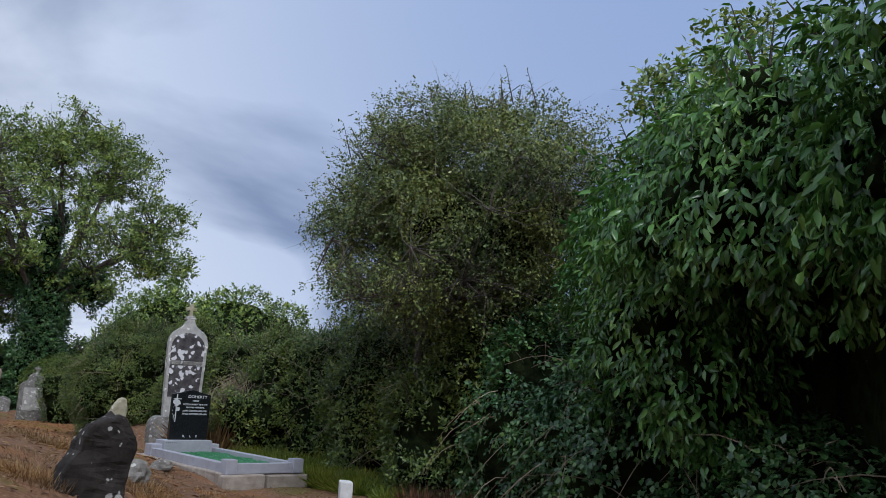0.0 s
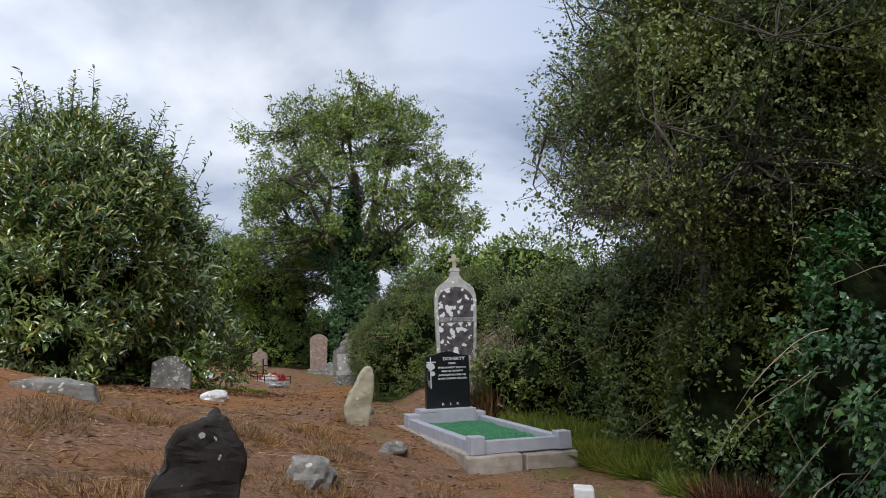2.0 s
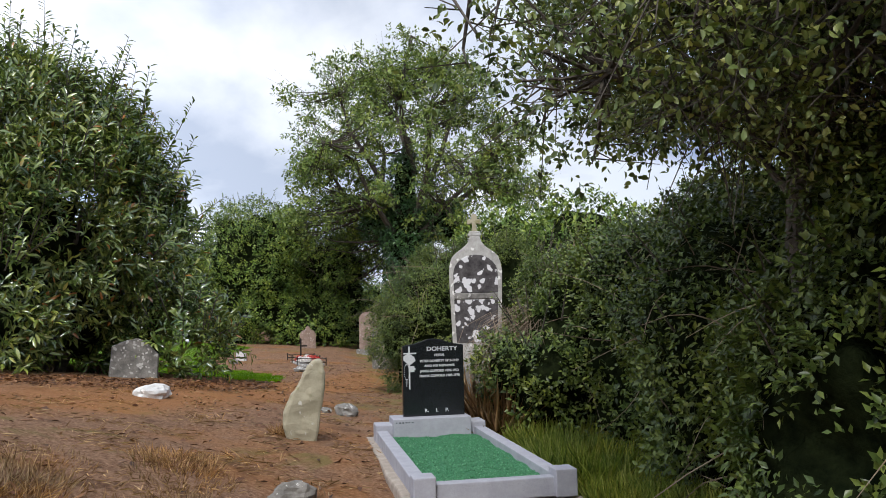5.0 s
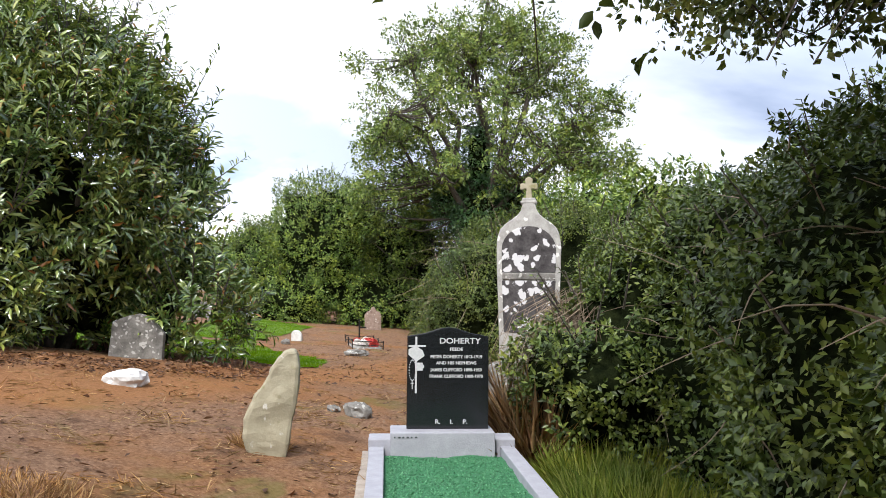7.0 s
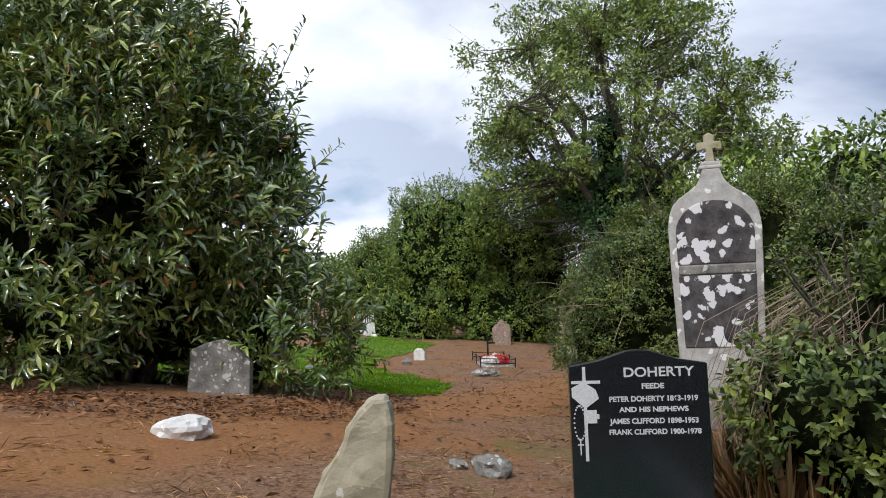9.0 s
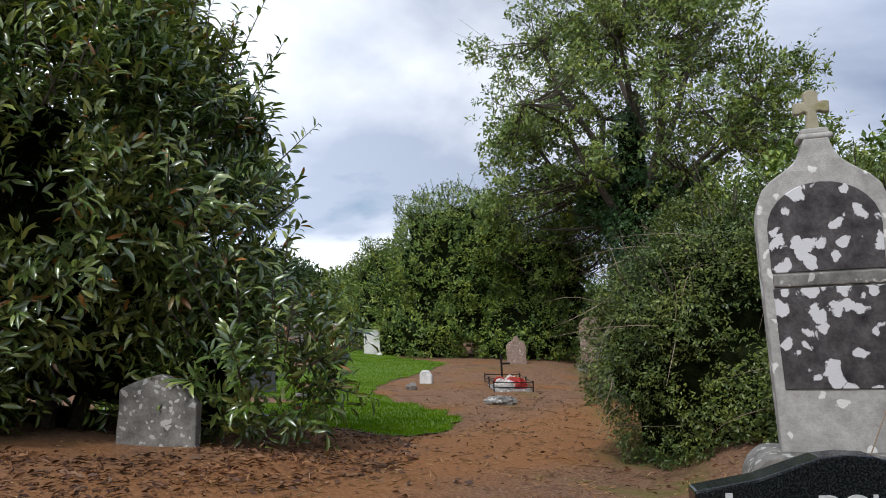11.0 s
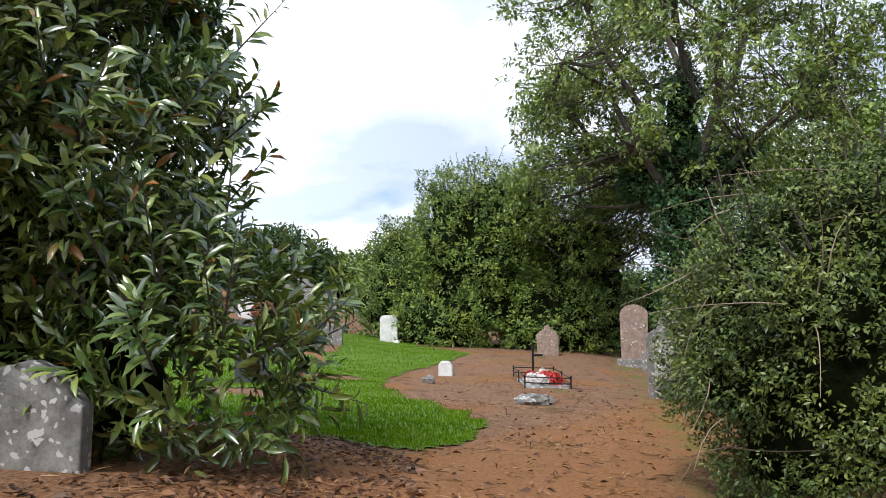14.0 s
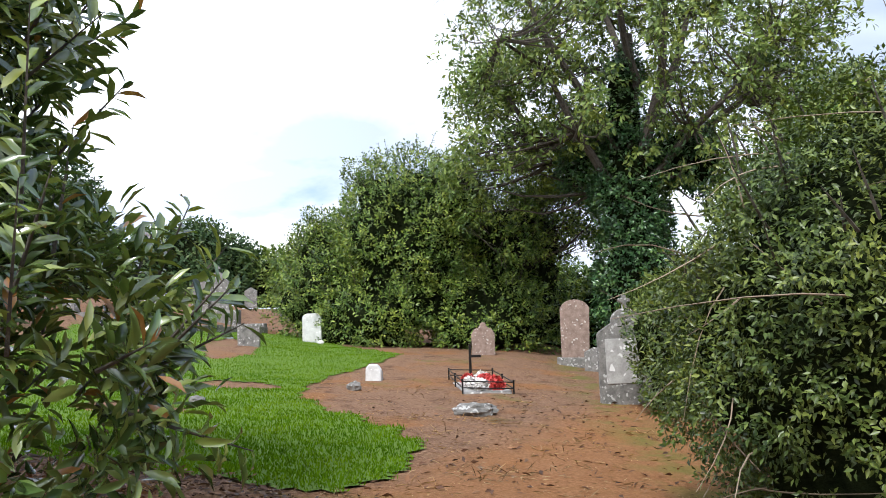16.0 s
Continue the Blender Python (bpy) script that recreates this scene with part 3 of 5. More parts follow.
def litter():
    n = 9000
    a, d = RNG.uniform(0, 6.2832, n), 1.9 + 1.6 * RNG.random(n) ** 0.8
    at = np.column_stack([-12.4 + d * np.cos(a), 14.2 + d * np.sin(a)])
    m = 1500
    b = np.column_stack([RNG.uniform(0.2, 2.4, m), RNG.uniform(3, 9.5, m)]) + RNG.normal(0, 0.3, (m, 2))
    s = RNG.random(4200) * 30
    c = np.column_stack([np.interp(s, [0, 5, 13.8, 26, 37], [0.0, -0.8, -4.6, -12.6, -19.5]), np.interp(s, [0, 5, 13.8, 26, 37], [1.0, 5.0, 12.7, 22.0, 31.0])]) + RNG.normal(0, 1.9, (4200, 2))
    at = np.concatenate([at, b, c[[not on_lawn(x, y) for x, y in c]]])
    n = len(at)
    z = np.array([lift_z(x, y) + 0.012 for x, y in at]) + 0.02 * RNG.random(n)
    size = 0.03 + 0.08 * RNG.random(n) ** 1.5
    v, f = leaves(np.column_stack([at, z]), np.column_stack([RNG.normal(size=(n, 2)), RNG.normal(0, 0.2, n)]), np.tile((0.0, 0.0, 1.0), (n, 1)) + RNG.normal(0, 0.4, (n, 3)), size, size * 0.4)
    tagged(dress("leaf_litter", fast_mesh("leaf_litter", v, f), LITTER), "fallen red-brown leaves under the laurel", "leaf litter", kind="stuff")


litter()

# ---- kerbed grave with black headstone ----
GRAVE = (-2.585, 11.49, 0.0)
GRAVE_TURN = 43.0


def beside_grave(x, back):
    c, s = math.cos(radians(GRAVE_TURN)), math.sin(radians(GRAVE_TURN))
    return GRAVE[0] + x * c - back * s, GRAVE[1] + x * s + back * c


def text_mesh(body, size, depth):
    cu = bpy.data.curves.new("inscription", "FONT")
    cu.body, cu.size, cu.extrude, cu.align_x = body, size, depth, "CENTER"
    cu.offset = 0.0012
    tmp = bpy.data.objects.new("inscription", cu)
    scene.collection.objects.link(tmp)
    me = bpy.data.meshes.new_from_object(tmp.evaluated_get(bpy.context.evaluated_depsgraph_get()))
    bpy.data.objects.remove(tmp)
    return me


def grave():
    g = thing("kerbed_grave", pose(*GRAVE, 0, 0, GRAVE_TURN), "grey-painted kerbed grave filled with green chippings", "grave")
    bm = bmesh.new()
    solid_box(bm, -0.68, 0.66, 0.06, 3.3, 0.0, 0.445, 0.02)
    bmesh.ops.subdivide_edges(bm, edges=bm.edges, cuts=5, use_grid_fill=True)
    for v in bm.verts:
        v.co += Vector((0.02, 0.02, 0.008)) * noise.fractal(v.co * 3.1, 1.0, 2.0, 4)
    part("foundation", bm, CONCRETE, g, "rough cracked concrete footing")
    for x0, x1, lean in ((-0.69, -0.035, 0.0), (0.015, 0.68, 0.012)):
        bm = solid_box(bmesh.new(), x0, x1, -0.10 + lean, 0.055, 0.0, 0.425 - lean, 0.018)
        bmesh.ops.subdivide_edges(bm, edges=bm.edges, cuts=3, use_grid_fill=True)
        for v in bm.verts:
            v.co += Vector((0.012, 0.014, 0.008)) * noise.fractal(v.co * 5.3, 1.0, 2.0, 4)
        part("front_footing", bm, CONCRETE, g, "rough concrete footing block")
    for x0, x1 in ((-0.60, -0.48), (0.48, 0.60)):
        part("side_kerb", solid_box(bmesh.new(), x0, x1, 0.10, 2.80, 0.43, 0.575, 0.008), KERB, g)
    part("front_kerb", solid_box(bmesh.new(), -0.47, 0.47, 0.015, 0.125, 0.43, 0.575, 0.008), KERB, g)
    for x0 in (-0.625, 0.455):
        part("corner_post", solid_box(bmesh.new(), x0, x0 + 0.17, -0.03, 0.155, 0.43, 0.635, 0.01), KERB, g)
    for x0, x1 in ((-0.61, -0.40), (0.40, 0.61)):
        part("rear_block", solid_box(bmesh.new(), x0, x1, 2.78, 3.06, 0.43, 0.635, 0.01), KERB, g)
    part("plinth", solid_box(bmesh.new(), -0.43, 0.43, 2.70, 3.08, 0.43, 0.70, 0.008), KERB, g)
    bm = bmesh.new()
    for i, w in enumerate((0.012, 0.02, 0.016, 0.022, 0.014, 0.02)):
        solid_box(bm, -0.40 + i * 0.034, -0.40 + i * 0.034 + w, 2.6975, 2.701, 0.655, 0.668)
    tagged(part("maker_mark", bm, SLATE, g, "small illegible dark marks"), kind="stuff")
    bm = bmesh.new()
    bmesh.ops.create_grid(bm, x_segments=24, y_segments=70, size=0.5, matrix=Matrix.LocRotScale((0, 1.41, 0.51), None, (0.96, 2.6, 1)))
    for v in bm.verts:
        v.co.z += 0.025 * noise.fractal(v.co * 4, 1.0, 2.0, 4)
    part("chipping_bed", bm, BED, g, "bright green glass chippings", True)
    n = 5200
    p = np.column_stack([RNG.uniform(-0.46, 0.46, n), RNG.uniform(0.14, 2.68, n), np.zeros(n)])
    p[:, 2] = [0.512 + 0.025 * noise.fractal(Vector((x, y, 0.51)) * 4, 1.0, 2.0, 4) for x, y, _ in p]
    s = 0.008 + 0.010 * RNG.random((n, 1))
    q = unit(RNG.normal(size=(n, 4, 3))) * s[:, None]
    v = (p[:, None] + q).reshape(-1, 3)
    f = (np.array([(0, 1, 2), (0, 2, 3), (0, 3, 1), (1, 3, 2)])[None] + (np.arange(n) * 4)[:, None, None]).reshape(-1, 3)
    tagged(dress("chipping", fast_mesh("chipping", v, f), CHIPS, g), kind="stuff")

    h = thing("black_headstone", pose(*beside_grave(0.05, 2.87), 0.70, 0, 0, GRAVE_TURN), "polished black granite headstone with grey cut lettering", "headstone")
    out = [(-0.345, 0.0), (0.345, 0.0), (0.345, 0.775), (0.20, 0.80), (0.06, 0.845), (0.0, 0.85), (-0.06, 0.845), (-0.20, 0.80), (-0.345, 0.775)]
    part("stone", slab(out, 0.0, 0.085, 0.006), GRANITE, h)
    for body, size, z, x in (("DOHERTY", 0.066, 0.715, 0.10), ("FEEDE", 0.036, 0.655, 0.07), ("PETER DOHERTY 1863-1919", 0.036, 0.592, 0.07), ("AND HIS NEPHEWS", 0.034, 0.54, 0.07),
                             ("JAMES CLIFFORD 1898-1953", 0.036, 0.482, 0.07), ("FRANK CLIFFORD 1900-1978", 0.036, 0.428, 0.07), ("R.     I.     P.", 0.05, 0.045, 0.03)):
        me = text_mesh(body, size, 0.0015)
        wide = max(v.co.x for v in me.vertices) - min(v.co.x for v in me.vertices)
        limit = 0.50 if len(body) > 17 else 9.0
        t = tagged(dress("lettering", me, LETTER, h), kind="stuff")
        k = min(1.0, limit / wide)
        t.matrix_basis = Matrix.LocRotScale((x, -0.0015, z), Euler((radians(90), 0, 0)), (k * (1.15 if limit > 1 else 1.0), 1, 1))
    bm = bmesh.new()
    solid_box(bm, -0.278, -0.262, -0.003, 0.001, 0.30, 0.77)
    solid_box(bm, -0.335, -0.19, -0.0031, 0.001, 0.685, 0.70)
    part("carved_cross", bm, LETTER, h, "grey carved cross")
    bm = slab([(-0.335, 0.62), (-0.27, 0.56), (-0.20, 0.61), (-0.215, 0.655), (-0.275, 0.695), (-0.335, 0.665)], -0.005, 0.001, 0.0)
    part("carved_leaf", bm, LETTER, h)
    bm = bmesh.new()
    for i in range(22):
        a = 6.2832 * i / 22
        solid_box(bm, -0.30 + 0.028 * math.cos(a) - 0.004, -0.30 + 0.028 * math.cos(a) + 0.004, -0.003, 0.001, 0.49 + 0.085 * math.sin(a) - 0.004, 0.49 + 0.085 * math.sin(a) + 0.004)
    solid_box(bm, -0.304, -0.298, -0.003, 0.001, 0.33, 0.405)
    solid_box(bm, -0.316, -0.286, -0.0031, 0.001, 0.378, 0.384)
    part("carved_beads", bm, LETTER, h)
    bm = bmesh.new()
    for i in range(7):
        a = 6.2832 * i / 6
        r = 0.024 if i < 6 else 0.0
        solid_box(bm, -0.238 + r * math.cos(a) - 0.012, -0.238 + r * math.cos(a) + 0.012, -0.004 - 0.0002 * i, 0.001, 0.52 + r * math.sin(a) - 0.012, 0.52 + r * math.sin(a) + 0.012)
    part("carved_rose", bm, LETTER, h)


grave()

# ---- tall lichened monument ----


def monument():
    m = thing("tall_monument", pose(-6.0, 17.24, 0, 0, 0, 31), "tall round-headed stone monument blotched with white lichen", "monument")
    m.matrix_world = m.matrix_world @ Matrix.Diagonal((1.06, 1.0, 1.0, 1.0))
    base = [(-0.60, 0.35), (0.60, 0.35)] + arc(0.40, 0.70, 0.20, 0, 85, 6, 0.24) + [(-x, z) for x, z in reversed(arc(0.40, 0.70, 0.20, 0, 85, 6, 0.24))]
    part("plinth", slab(base, -0.24, 0.34, 0.02, 0.012, 2), LIMESTONE, m, "rounded weathered plinth")
    right = [(0.36, 0.93), (0.38, 1.6), (0.40, 2.2), (0.405, 2.5)] + [(0.40, 2.58), (0.385, 2.66), (0.355, 2.745), (0.29, 2.815), (0.21, 2.875), (0.145, 2.93), (0.105, 2.99), (0.085, 3.05), (0.078, 3.09)]
    out = right + [(-x, z) for x, z in reversed(right)]
    part("shaft", slab(out, -0.06, 0.15, 0.012, 0.004, 1), PALE_FRAME, m, "limewashed rim of the shaft")
    top = [(0.335, 2.16)] + arc(0, 2.47, 0.34, 0, 180, 14, 0.31) + [(-0.335, 2.16)]
    part("upper_panel", slab(top, -0.072, -0.05, 0.006), DARK_PANEL, m, "blackened panel with white lichen")
    part("lower_panel", slab([(-0.31, 1.36), (0.31, 1.36), (0.335, 2.05), (-0.335, 2.05)], -0.072, -0.05, 0.006), DARK_PANEL, m, "blackened panel with white lichen")
    band = bmesh.new()
    solid_box(band, -0.33, 0.33, -0.085, -0.05, 2.06, 2.15, 0.012)
    part("band", band, LIMESTONE, m)
    bm = bmesh.new()
    solid_box(bm, -0.105, 0.105, -0.065, 0.155, 3.085, 3.125, 0.014)
    solid_box(bm, -0.085, 0.085, -0.045, 0.135, 3.12, 3.165, 0.014)
    part("collar", bm, PALE_FRAME, m)
    cross = [(-0.042, 3.16), (0.042, 3.16), (0.03, 3.29), (0.05, 3.30), (0.07, 3.285), (0.11, 3.285), (0.11, 3.365), (0.07, 3.37), (0.045, 3.365), (0.045, 3.40), (0.05, 3.43),
             (0.0, 3.46), (-0.05, 3.43), (-0.045, 3.40), (-0.045, 3.365), (-0.07, 3.37), (-0.11, 3.365), (-0.11, 3.285), (-0.07, 3.285), (-0.05, 3.30), (-0.03, 3.29)]
    part("cross", slab(cross, 0.01, 0.085, 0.01), TAN_STONE, m, "small worn stone cross")


monument()


# ---- field stones and old headstones ----


def stone(name, at, turn, bm, material, label, category="headstone", lean=0.0, smooth=False, sink=0.05, group="", tip=0.0):
    ob = link(name, bm, material, smooth=smooth)
    ob.matrix_world = pose(at[0], at[1], ground_z(*at) - sink, tip, lean, turn)
    return tagged(ob, label, category, group)


def boulder(at, sx, sy, sz, seed, material, label, turn=0, group="loose rocks", jag=0.3):
    bm = rock(sx, sy, sz, seed, jag)
    return stone("field_rock", at, turn, bm, material, label, "rock", sink=-sz * 0.45, group=group)


bm = slab([(-0.36, -0.12), (0.25, -0.12), (0.27, 0.05), (0.30, 0.22), (0.315, 0.42), (0.27, 0.55), (0.22, 0.63), (0.18, 0.67), (0.13, 0.63), (0.07, 0.61), (-0.03, 0.585), (-0.09, 0.50), (-0.13, 0.39), (-0.23, 0.22), (-0.31, 0.05)], -0.13, 0.14, 0.02, 0.045, 4)
stone("standing_stone", (-2.78, 6.42), 44, bm, DARK_STONE, "dark jagged standing stone with pale lichen spots", "standing stone", lean=-2, sink=0.0)
bm = slab([(-0.14, -0.1), (0.11, -0.1), (0.13, 0.05), (0.15, 0.22), (0.185, 0.44), (0.20, 0.74), (0.195, 0.83), (0.16, 0.875), (0.09, 0.87), (0.02, 0.80), (-0.03, 0.73), (-0.07, 0.62), (-0.145, 0.51), (-0.21, 0.33), (-0.215, 0.18), (-0.17, 0.03)], -0.06, 0.07, 0.03, 0.022, 3)
stone("leaning_slab", (-5.36, 12.45), 50, bm, TAN_STONE, "tan pointed slab standing askew in dead grass", "grave marker", lean=1)
bm = slab([(-0.39, -0.12), (0.37, -0.12), (0.38, 0.42), (0.15, 0.64), (0.02, 0.69), (-0.14, 0.66), (-0.35, 0.55)], -0.07, 0.08, 0.018, 0.014, 3)
stone("pentagon_headstone", (-10.98, 14.49), 46, bm, LIMESTONE, "squat grey headstone with pointed top, lichen-spotted", "headstone", sink=0.04, lean=1.5)
bm = rock(0.23, 0.15, 0.13, 3, 0.25)
stone("white_rock", (-8.45, 12.95), 66, bm, WHITE_STONE, "whitewashed oblong rock lying on dead turf", "rock", sink=-0.06)
bm = slab([(-0.24, -0.1), (0.24, -0.1), (0.22, 0.14), (0.05, 0.2), (-0.2, 0.15)], -0.15, 0.15, 0.03, 0.03, 3)
stone("fallen_stone", (-6.0, 7.15), 44, bm, GREY_ROCK, "small grey stone sunk in the grassy slope", "rock")
boulder((-3.12, 8.15), 0.19, 0.15, 0.17, 5, GREY_ROCK, "grey lichened rock half sunk in dead grass", 20)
boulder((-3.77, 10.6), 0.17, 0.1, 0.10, 8, GREY_ROCK, "flat dark-sided rock lying on bare earth", 50)
bm = slab([(-0.36, -0.1), (0.36, -0.1), (0.34, 0.1), (0.1, 0.15), (-0.2, 0.19), (-0.35, 0.16)], -0.16, 0.16, 0.03, 0.03, 3)
stone("fallen_stone", (-5.77, 7.86), 44, bm, GREY_ROCK, "low grey stone lying in the grassy slope", "rock")
boulder((-6.65, 14.72), 0.16, 0.13, 0.12, 11, LIMESTONE, "small pale grey rock on the path", 10)
boulder((-6.93, 14.6), 0.08, 0.06, 0.05, 13, LIMESTONE, "small pale stone beside a larger rock", 10)
boulder((-14.5, 22.5), 0.3, 0.2, 0.12, 17, LIMESTONE, "flat pale rock set in the path", 40)
boulder((-17.9, 23.0), 0.13, 0.1, 0.1, 19, LIMESTONE, "small pale rock on brown earth", 10)

bm = bmesh.new()
solid_box(bm, -0.065, 0.065, -0.055, 0.055, -0.1, 0.60, 0.012)
for v in bm.verts:
    if v.co.z > 0.55:
        v.co.z += 0.25 * (v.co.x * -0.3 + v.co.y * 0.4)
post = stone("marker_post", (-0.9, 8.02), 20, bm, WHITE_STONE, "short white-painted stone post with flaked paint", "marker post")


def shouldered(w, h, shoulder, r, cross=0.0):
    """Outline of a headstone with stepped shoulders and a round head."""
    a = w / 2
    right = [(a, -0.1), (a, h - r - shoulder), (a - 0.03, h - r - shoulder + 0.05), (r + 0.06, h - r - 0.01), (r, h - r + 0.02)] + arc(0, h - r + 0.02, r, 10, 70, 5)
    if cross:
        right += [(0.04, h + 0.01), (0.03, h + cross * 0.45), (0.09, h + cross * 0.5), (0.09, h + cross * 0.75), (0.03, h + cross * 0.75), (0.03, h + cross)]
    return right + [(-x, z) for x, z in reversed(right)]


hs = thing("cross_headstone", pose(-13.95, 25.6, ground_z(-13.95, 25.6) - 0.02, 0, -1, 42), "grey limestone headstone with a small cross, half in ivy", "headstone")
part("stone", slab(shouldered(0.95, 1.55, 0.16, 0.24, 0.24), -0.07, 0.08, 0.012, 0.006, 1), LIMESTONE, hs)
part("panel", slab([(-0.36, 0.35), (0.36, 0.35), (0.36, 1.08), (-0.36, 1.08)], -0.085, -0.06, 0.006), PALE_FRAME, hs, "pale inscription panel")
hs = thing("brown_headstone", pose(-19.05, 31.2, ground_z(-19.05, 31.2) - 0.02, 0, 1, 36), "tall brown round-topped sandstone headstone", "headstone")
part("stone", slab([(-0.36, 0.2), (0.36, 0.2)] + [(0.38, 1.5)] + arc(0, 1.5, 0.38, 0, 180, 12, 0.27), -0.08, 0.08, 0.015, 0.01, 1), BROWN_STONE, hs)
part("base", solid_box(bmesh.new(), -0.48, 0.48, -0.2, 0.2, -0.1, 0.26, 0.03), LIMESTONE, hs, "grey base block")
bm = slab([(-0.28, -0.1), (0.28, -0.1), (0.28, 0.5), (0.2, 0.6), (-0.05, 0.65), (-0.28, 0.55)], -0.08, 0.08, 0.03, 0.02, 1)
stone("small_headstone", (-18.0, 30.6), 36, bm, LIMESTONE, "small grey headstone beside a taller brown one")
bm = slab([(-0.33, -0.1), (0.33, -0.1), (0.33, 0.62), (0.25, 0.76), (0.12, 0.80), (0.06, 0.93), (0.0, 0.96), (-0.06, 0.93), (-0.12, 0.80), (-0.25, 0.76), (-0.33, 0.62)], -0.07, 0.07, 0.02, 0.012, 1)
stone("brown_gabled_headstone", (-21.75, 30.6), 42, bm, BROWN_STONE, "small brown headstone with shaped gable top")
bm = slab([(-0.17, -0.1), (0.17, -0.1), (0.16, 0.25), (0.08, 0.36), (-0.1, 0.37), (-0.16, 0.28)], -0.1, 0.1, 0.04, 0.02, 1)
stone("low_marker", (-19.1, 24.45), 40, bm, WHITE_STONE, "low whitish grave marker on brown earth", "grave marker")
bm = slab([(-0.31, -0.1), (0.31, -0.1), (0.31, 0.9), (0.2, 1.0), (-0.2, 1.0), (-0.31, 0.9)], -0.05, 0.05, 0.015, 0.004, 1)
stone("white_headstone", (-27.9, 29.1), 45, bm, WHITE_STONE, "plain white-painted headstone against the bush", group="white headstones")
bm = rock(0.12, 0.1, 0.09, 29, 0.2)
stone("white_pebble", (-27.3, 29.0), 0, bm, WHITE_STONE, "white rounded stone by a white headstone", "rock", sink=-0.05)
bm = slab([(-0.29, -0.1), (0.29, -0.1), (0.31, 0.58), (0.34, 0.60), (0.34, 0.66), (-0.34, 0.66), (-0.34, 0.60), (-0.31, 0.58)], -0.08, 0.08, 0.015, 0.01, 1)
stone("square_headstone", (-25.95, 25.65), 50, bm, LIMESTONE, "square grey headstone with a flat cap")
bm = rock(0.27, 0.2, 0.26, 23, 0.35)
stone("rough_stone", (-25.3, 23.2), 30, bm, DARK_STONE, "rough dark stone blotched with white", "grave marker", sink=-0.15)
bm = slab([(-0.3, -0.1), (0.3, -0.1), (0.3, 0.62), (-0.3, 0.62)], -0.05, 0.05, 0.01)
stone("slate_headstone", (-18.7, 19.6), 55, bm, SLATE, "dark slate headstone showing past laurel leaves")
boulder((-17.6, 19.9), 0.16, 0.12, 0.08, 31, LIMESTONE, "pale stone on the lawn by slate headstone", 0)
bm = slab([(-0.31, -0.1), (0.31, -0.1), (0.31, 0.8), (-0.31, 0.8)], -0.05, 0.05, 0.01)
stone("white_headstone", (-30.5, 25.0), 50, bm, WHITE_STONE, "plain white-painted headstone in a kerbed plot", group="white headstones")


def kerb_run(a, b, w, h, parent, material=LIMESTONE):
    a, b = Vector(a), Vector(b)
    d = b - a
    n = max(1, round(d.length / 1.3))
    for i in range(n):
        p, q = a + d * (i / n), a + d * ((i + 1) / n)
        m = (p + q) / 2
        bm = solid_box(bmesh.new(), -(q - p).length / 2 + 0.006, (q - p).length / 2 - 0.006, -w / 2, w / 2, -0.25, h, 0.015)
        ob = part("kerb_stone", bm, material, parent)
        ob.matrix_basis = pose(m.x, m.y, ground_z(m.x, m.y), 0, 0, math.degrees(math.atan2(d.y, d.x)))


plot = thing("family_plot", pose(0, 0, 0), "large grey stone-kerbed plot on rising ground", "grave")
for a, b in (((-28.0, 22.6), (-29.0, 25.6)), ((-29.0, 25.6), (-30.4, 28.9)), ((-30.4, 28.9), (-33.4, 27.8)), ((-28.0, 22.6), (-31.5, 21.5)), ((-29.0, 25.6), (-32.5, 24.6))):
    kerb_run((*a, 0), (*b, 0), 0.2, 0.2, plot)
fm = thing("family_monument", pose(-32.4, 28.2, ground_z(-32.4, 28.2), 0, 0, 48), "grey stepped limestone monument with cross", "monument")
part("base", solid_box(bmesh.new(), -0.85, 0.75, -0.3, 0.3, -0.2, 0.4, 0.03), LIMESTONE, fm)
part("shaft", slab(shouldered(0.8, 1.75, 0.12, 0.25, 0.25), -0.1, 0.1, 0.015), LIMESTONE, fm)
part("rough_side_stone", slab([(-0.9, 0.3), (-0.3, 0.3), (-0.3, 1.3), (-0.45, 1.5), (-0.75, 1.4), (-0.9, 1.1)], -0.24, -0.12, 0.04, 0.03, 2), GREY_ROCK, fm, "rough lichened stone leaning beside the shaft")
for x, y, w, h in ((-35.5, 29.0, 0.5, 1.0), (-40.0, 34.0, 0.6, 0.9), (-36.5, 33.8, 0.7, 0.5), (-35.6, 34.1, 0.4, 0.9)):
    bm = slab([(-w / 2, -0.1), (w / 2, -0.1), (w / 2, h * 0.8), (0.0, h), (-w / 2, h * 0.8)], -0.06, 0.06, 0.02)
    stone("distant_headstone", (x, y), 48, bm, LIMESTONE, "weathered grey headstone on far rising ground", group="distant headstones")

pot = thing("flower_pot", pose(-30.0, 25.1, ground_z(-30.0, 25.1)), "dark pot of russet flowers before white headstone", "flower pot")
bm = bmesh.new()
bmesh.ops.create_cone(bm, cap_ends=True, segments=16, radius1=0.11, radius2=0.15, depth=0.22, matrix=Matrix.Translation((0, 0, 0.1)))
part("pot", bm, SLATE, pot)
p, n = shell([(0, 0, 0.36, 0.19, 0.19, 0.19)], 260, 0.2, 0.05)
v, f = sprigs(p, n, 3, 0.06, 0.7, 0.03)
part_me = dress("flowers", fast_mesh("flowers", v, f), RUST, pot)

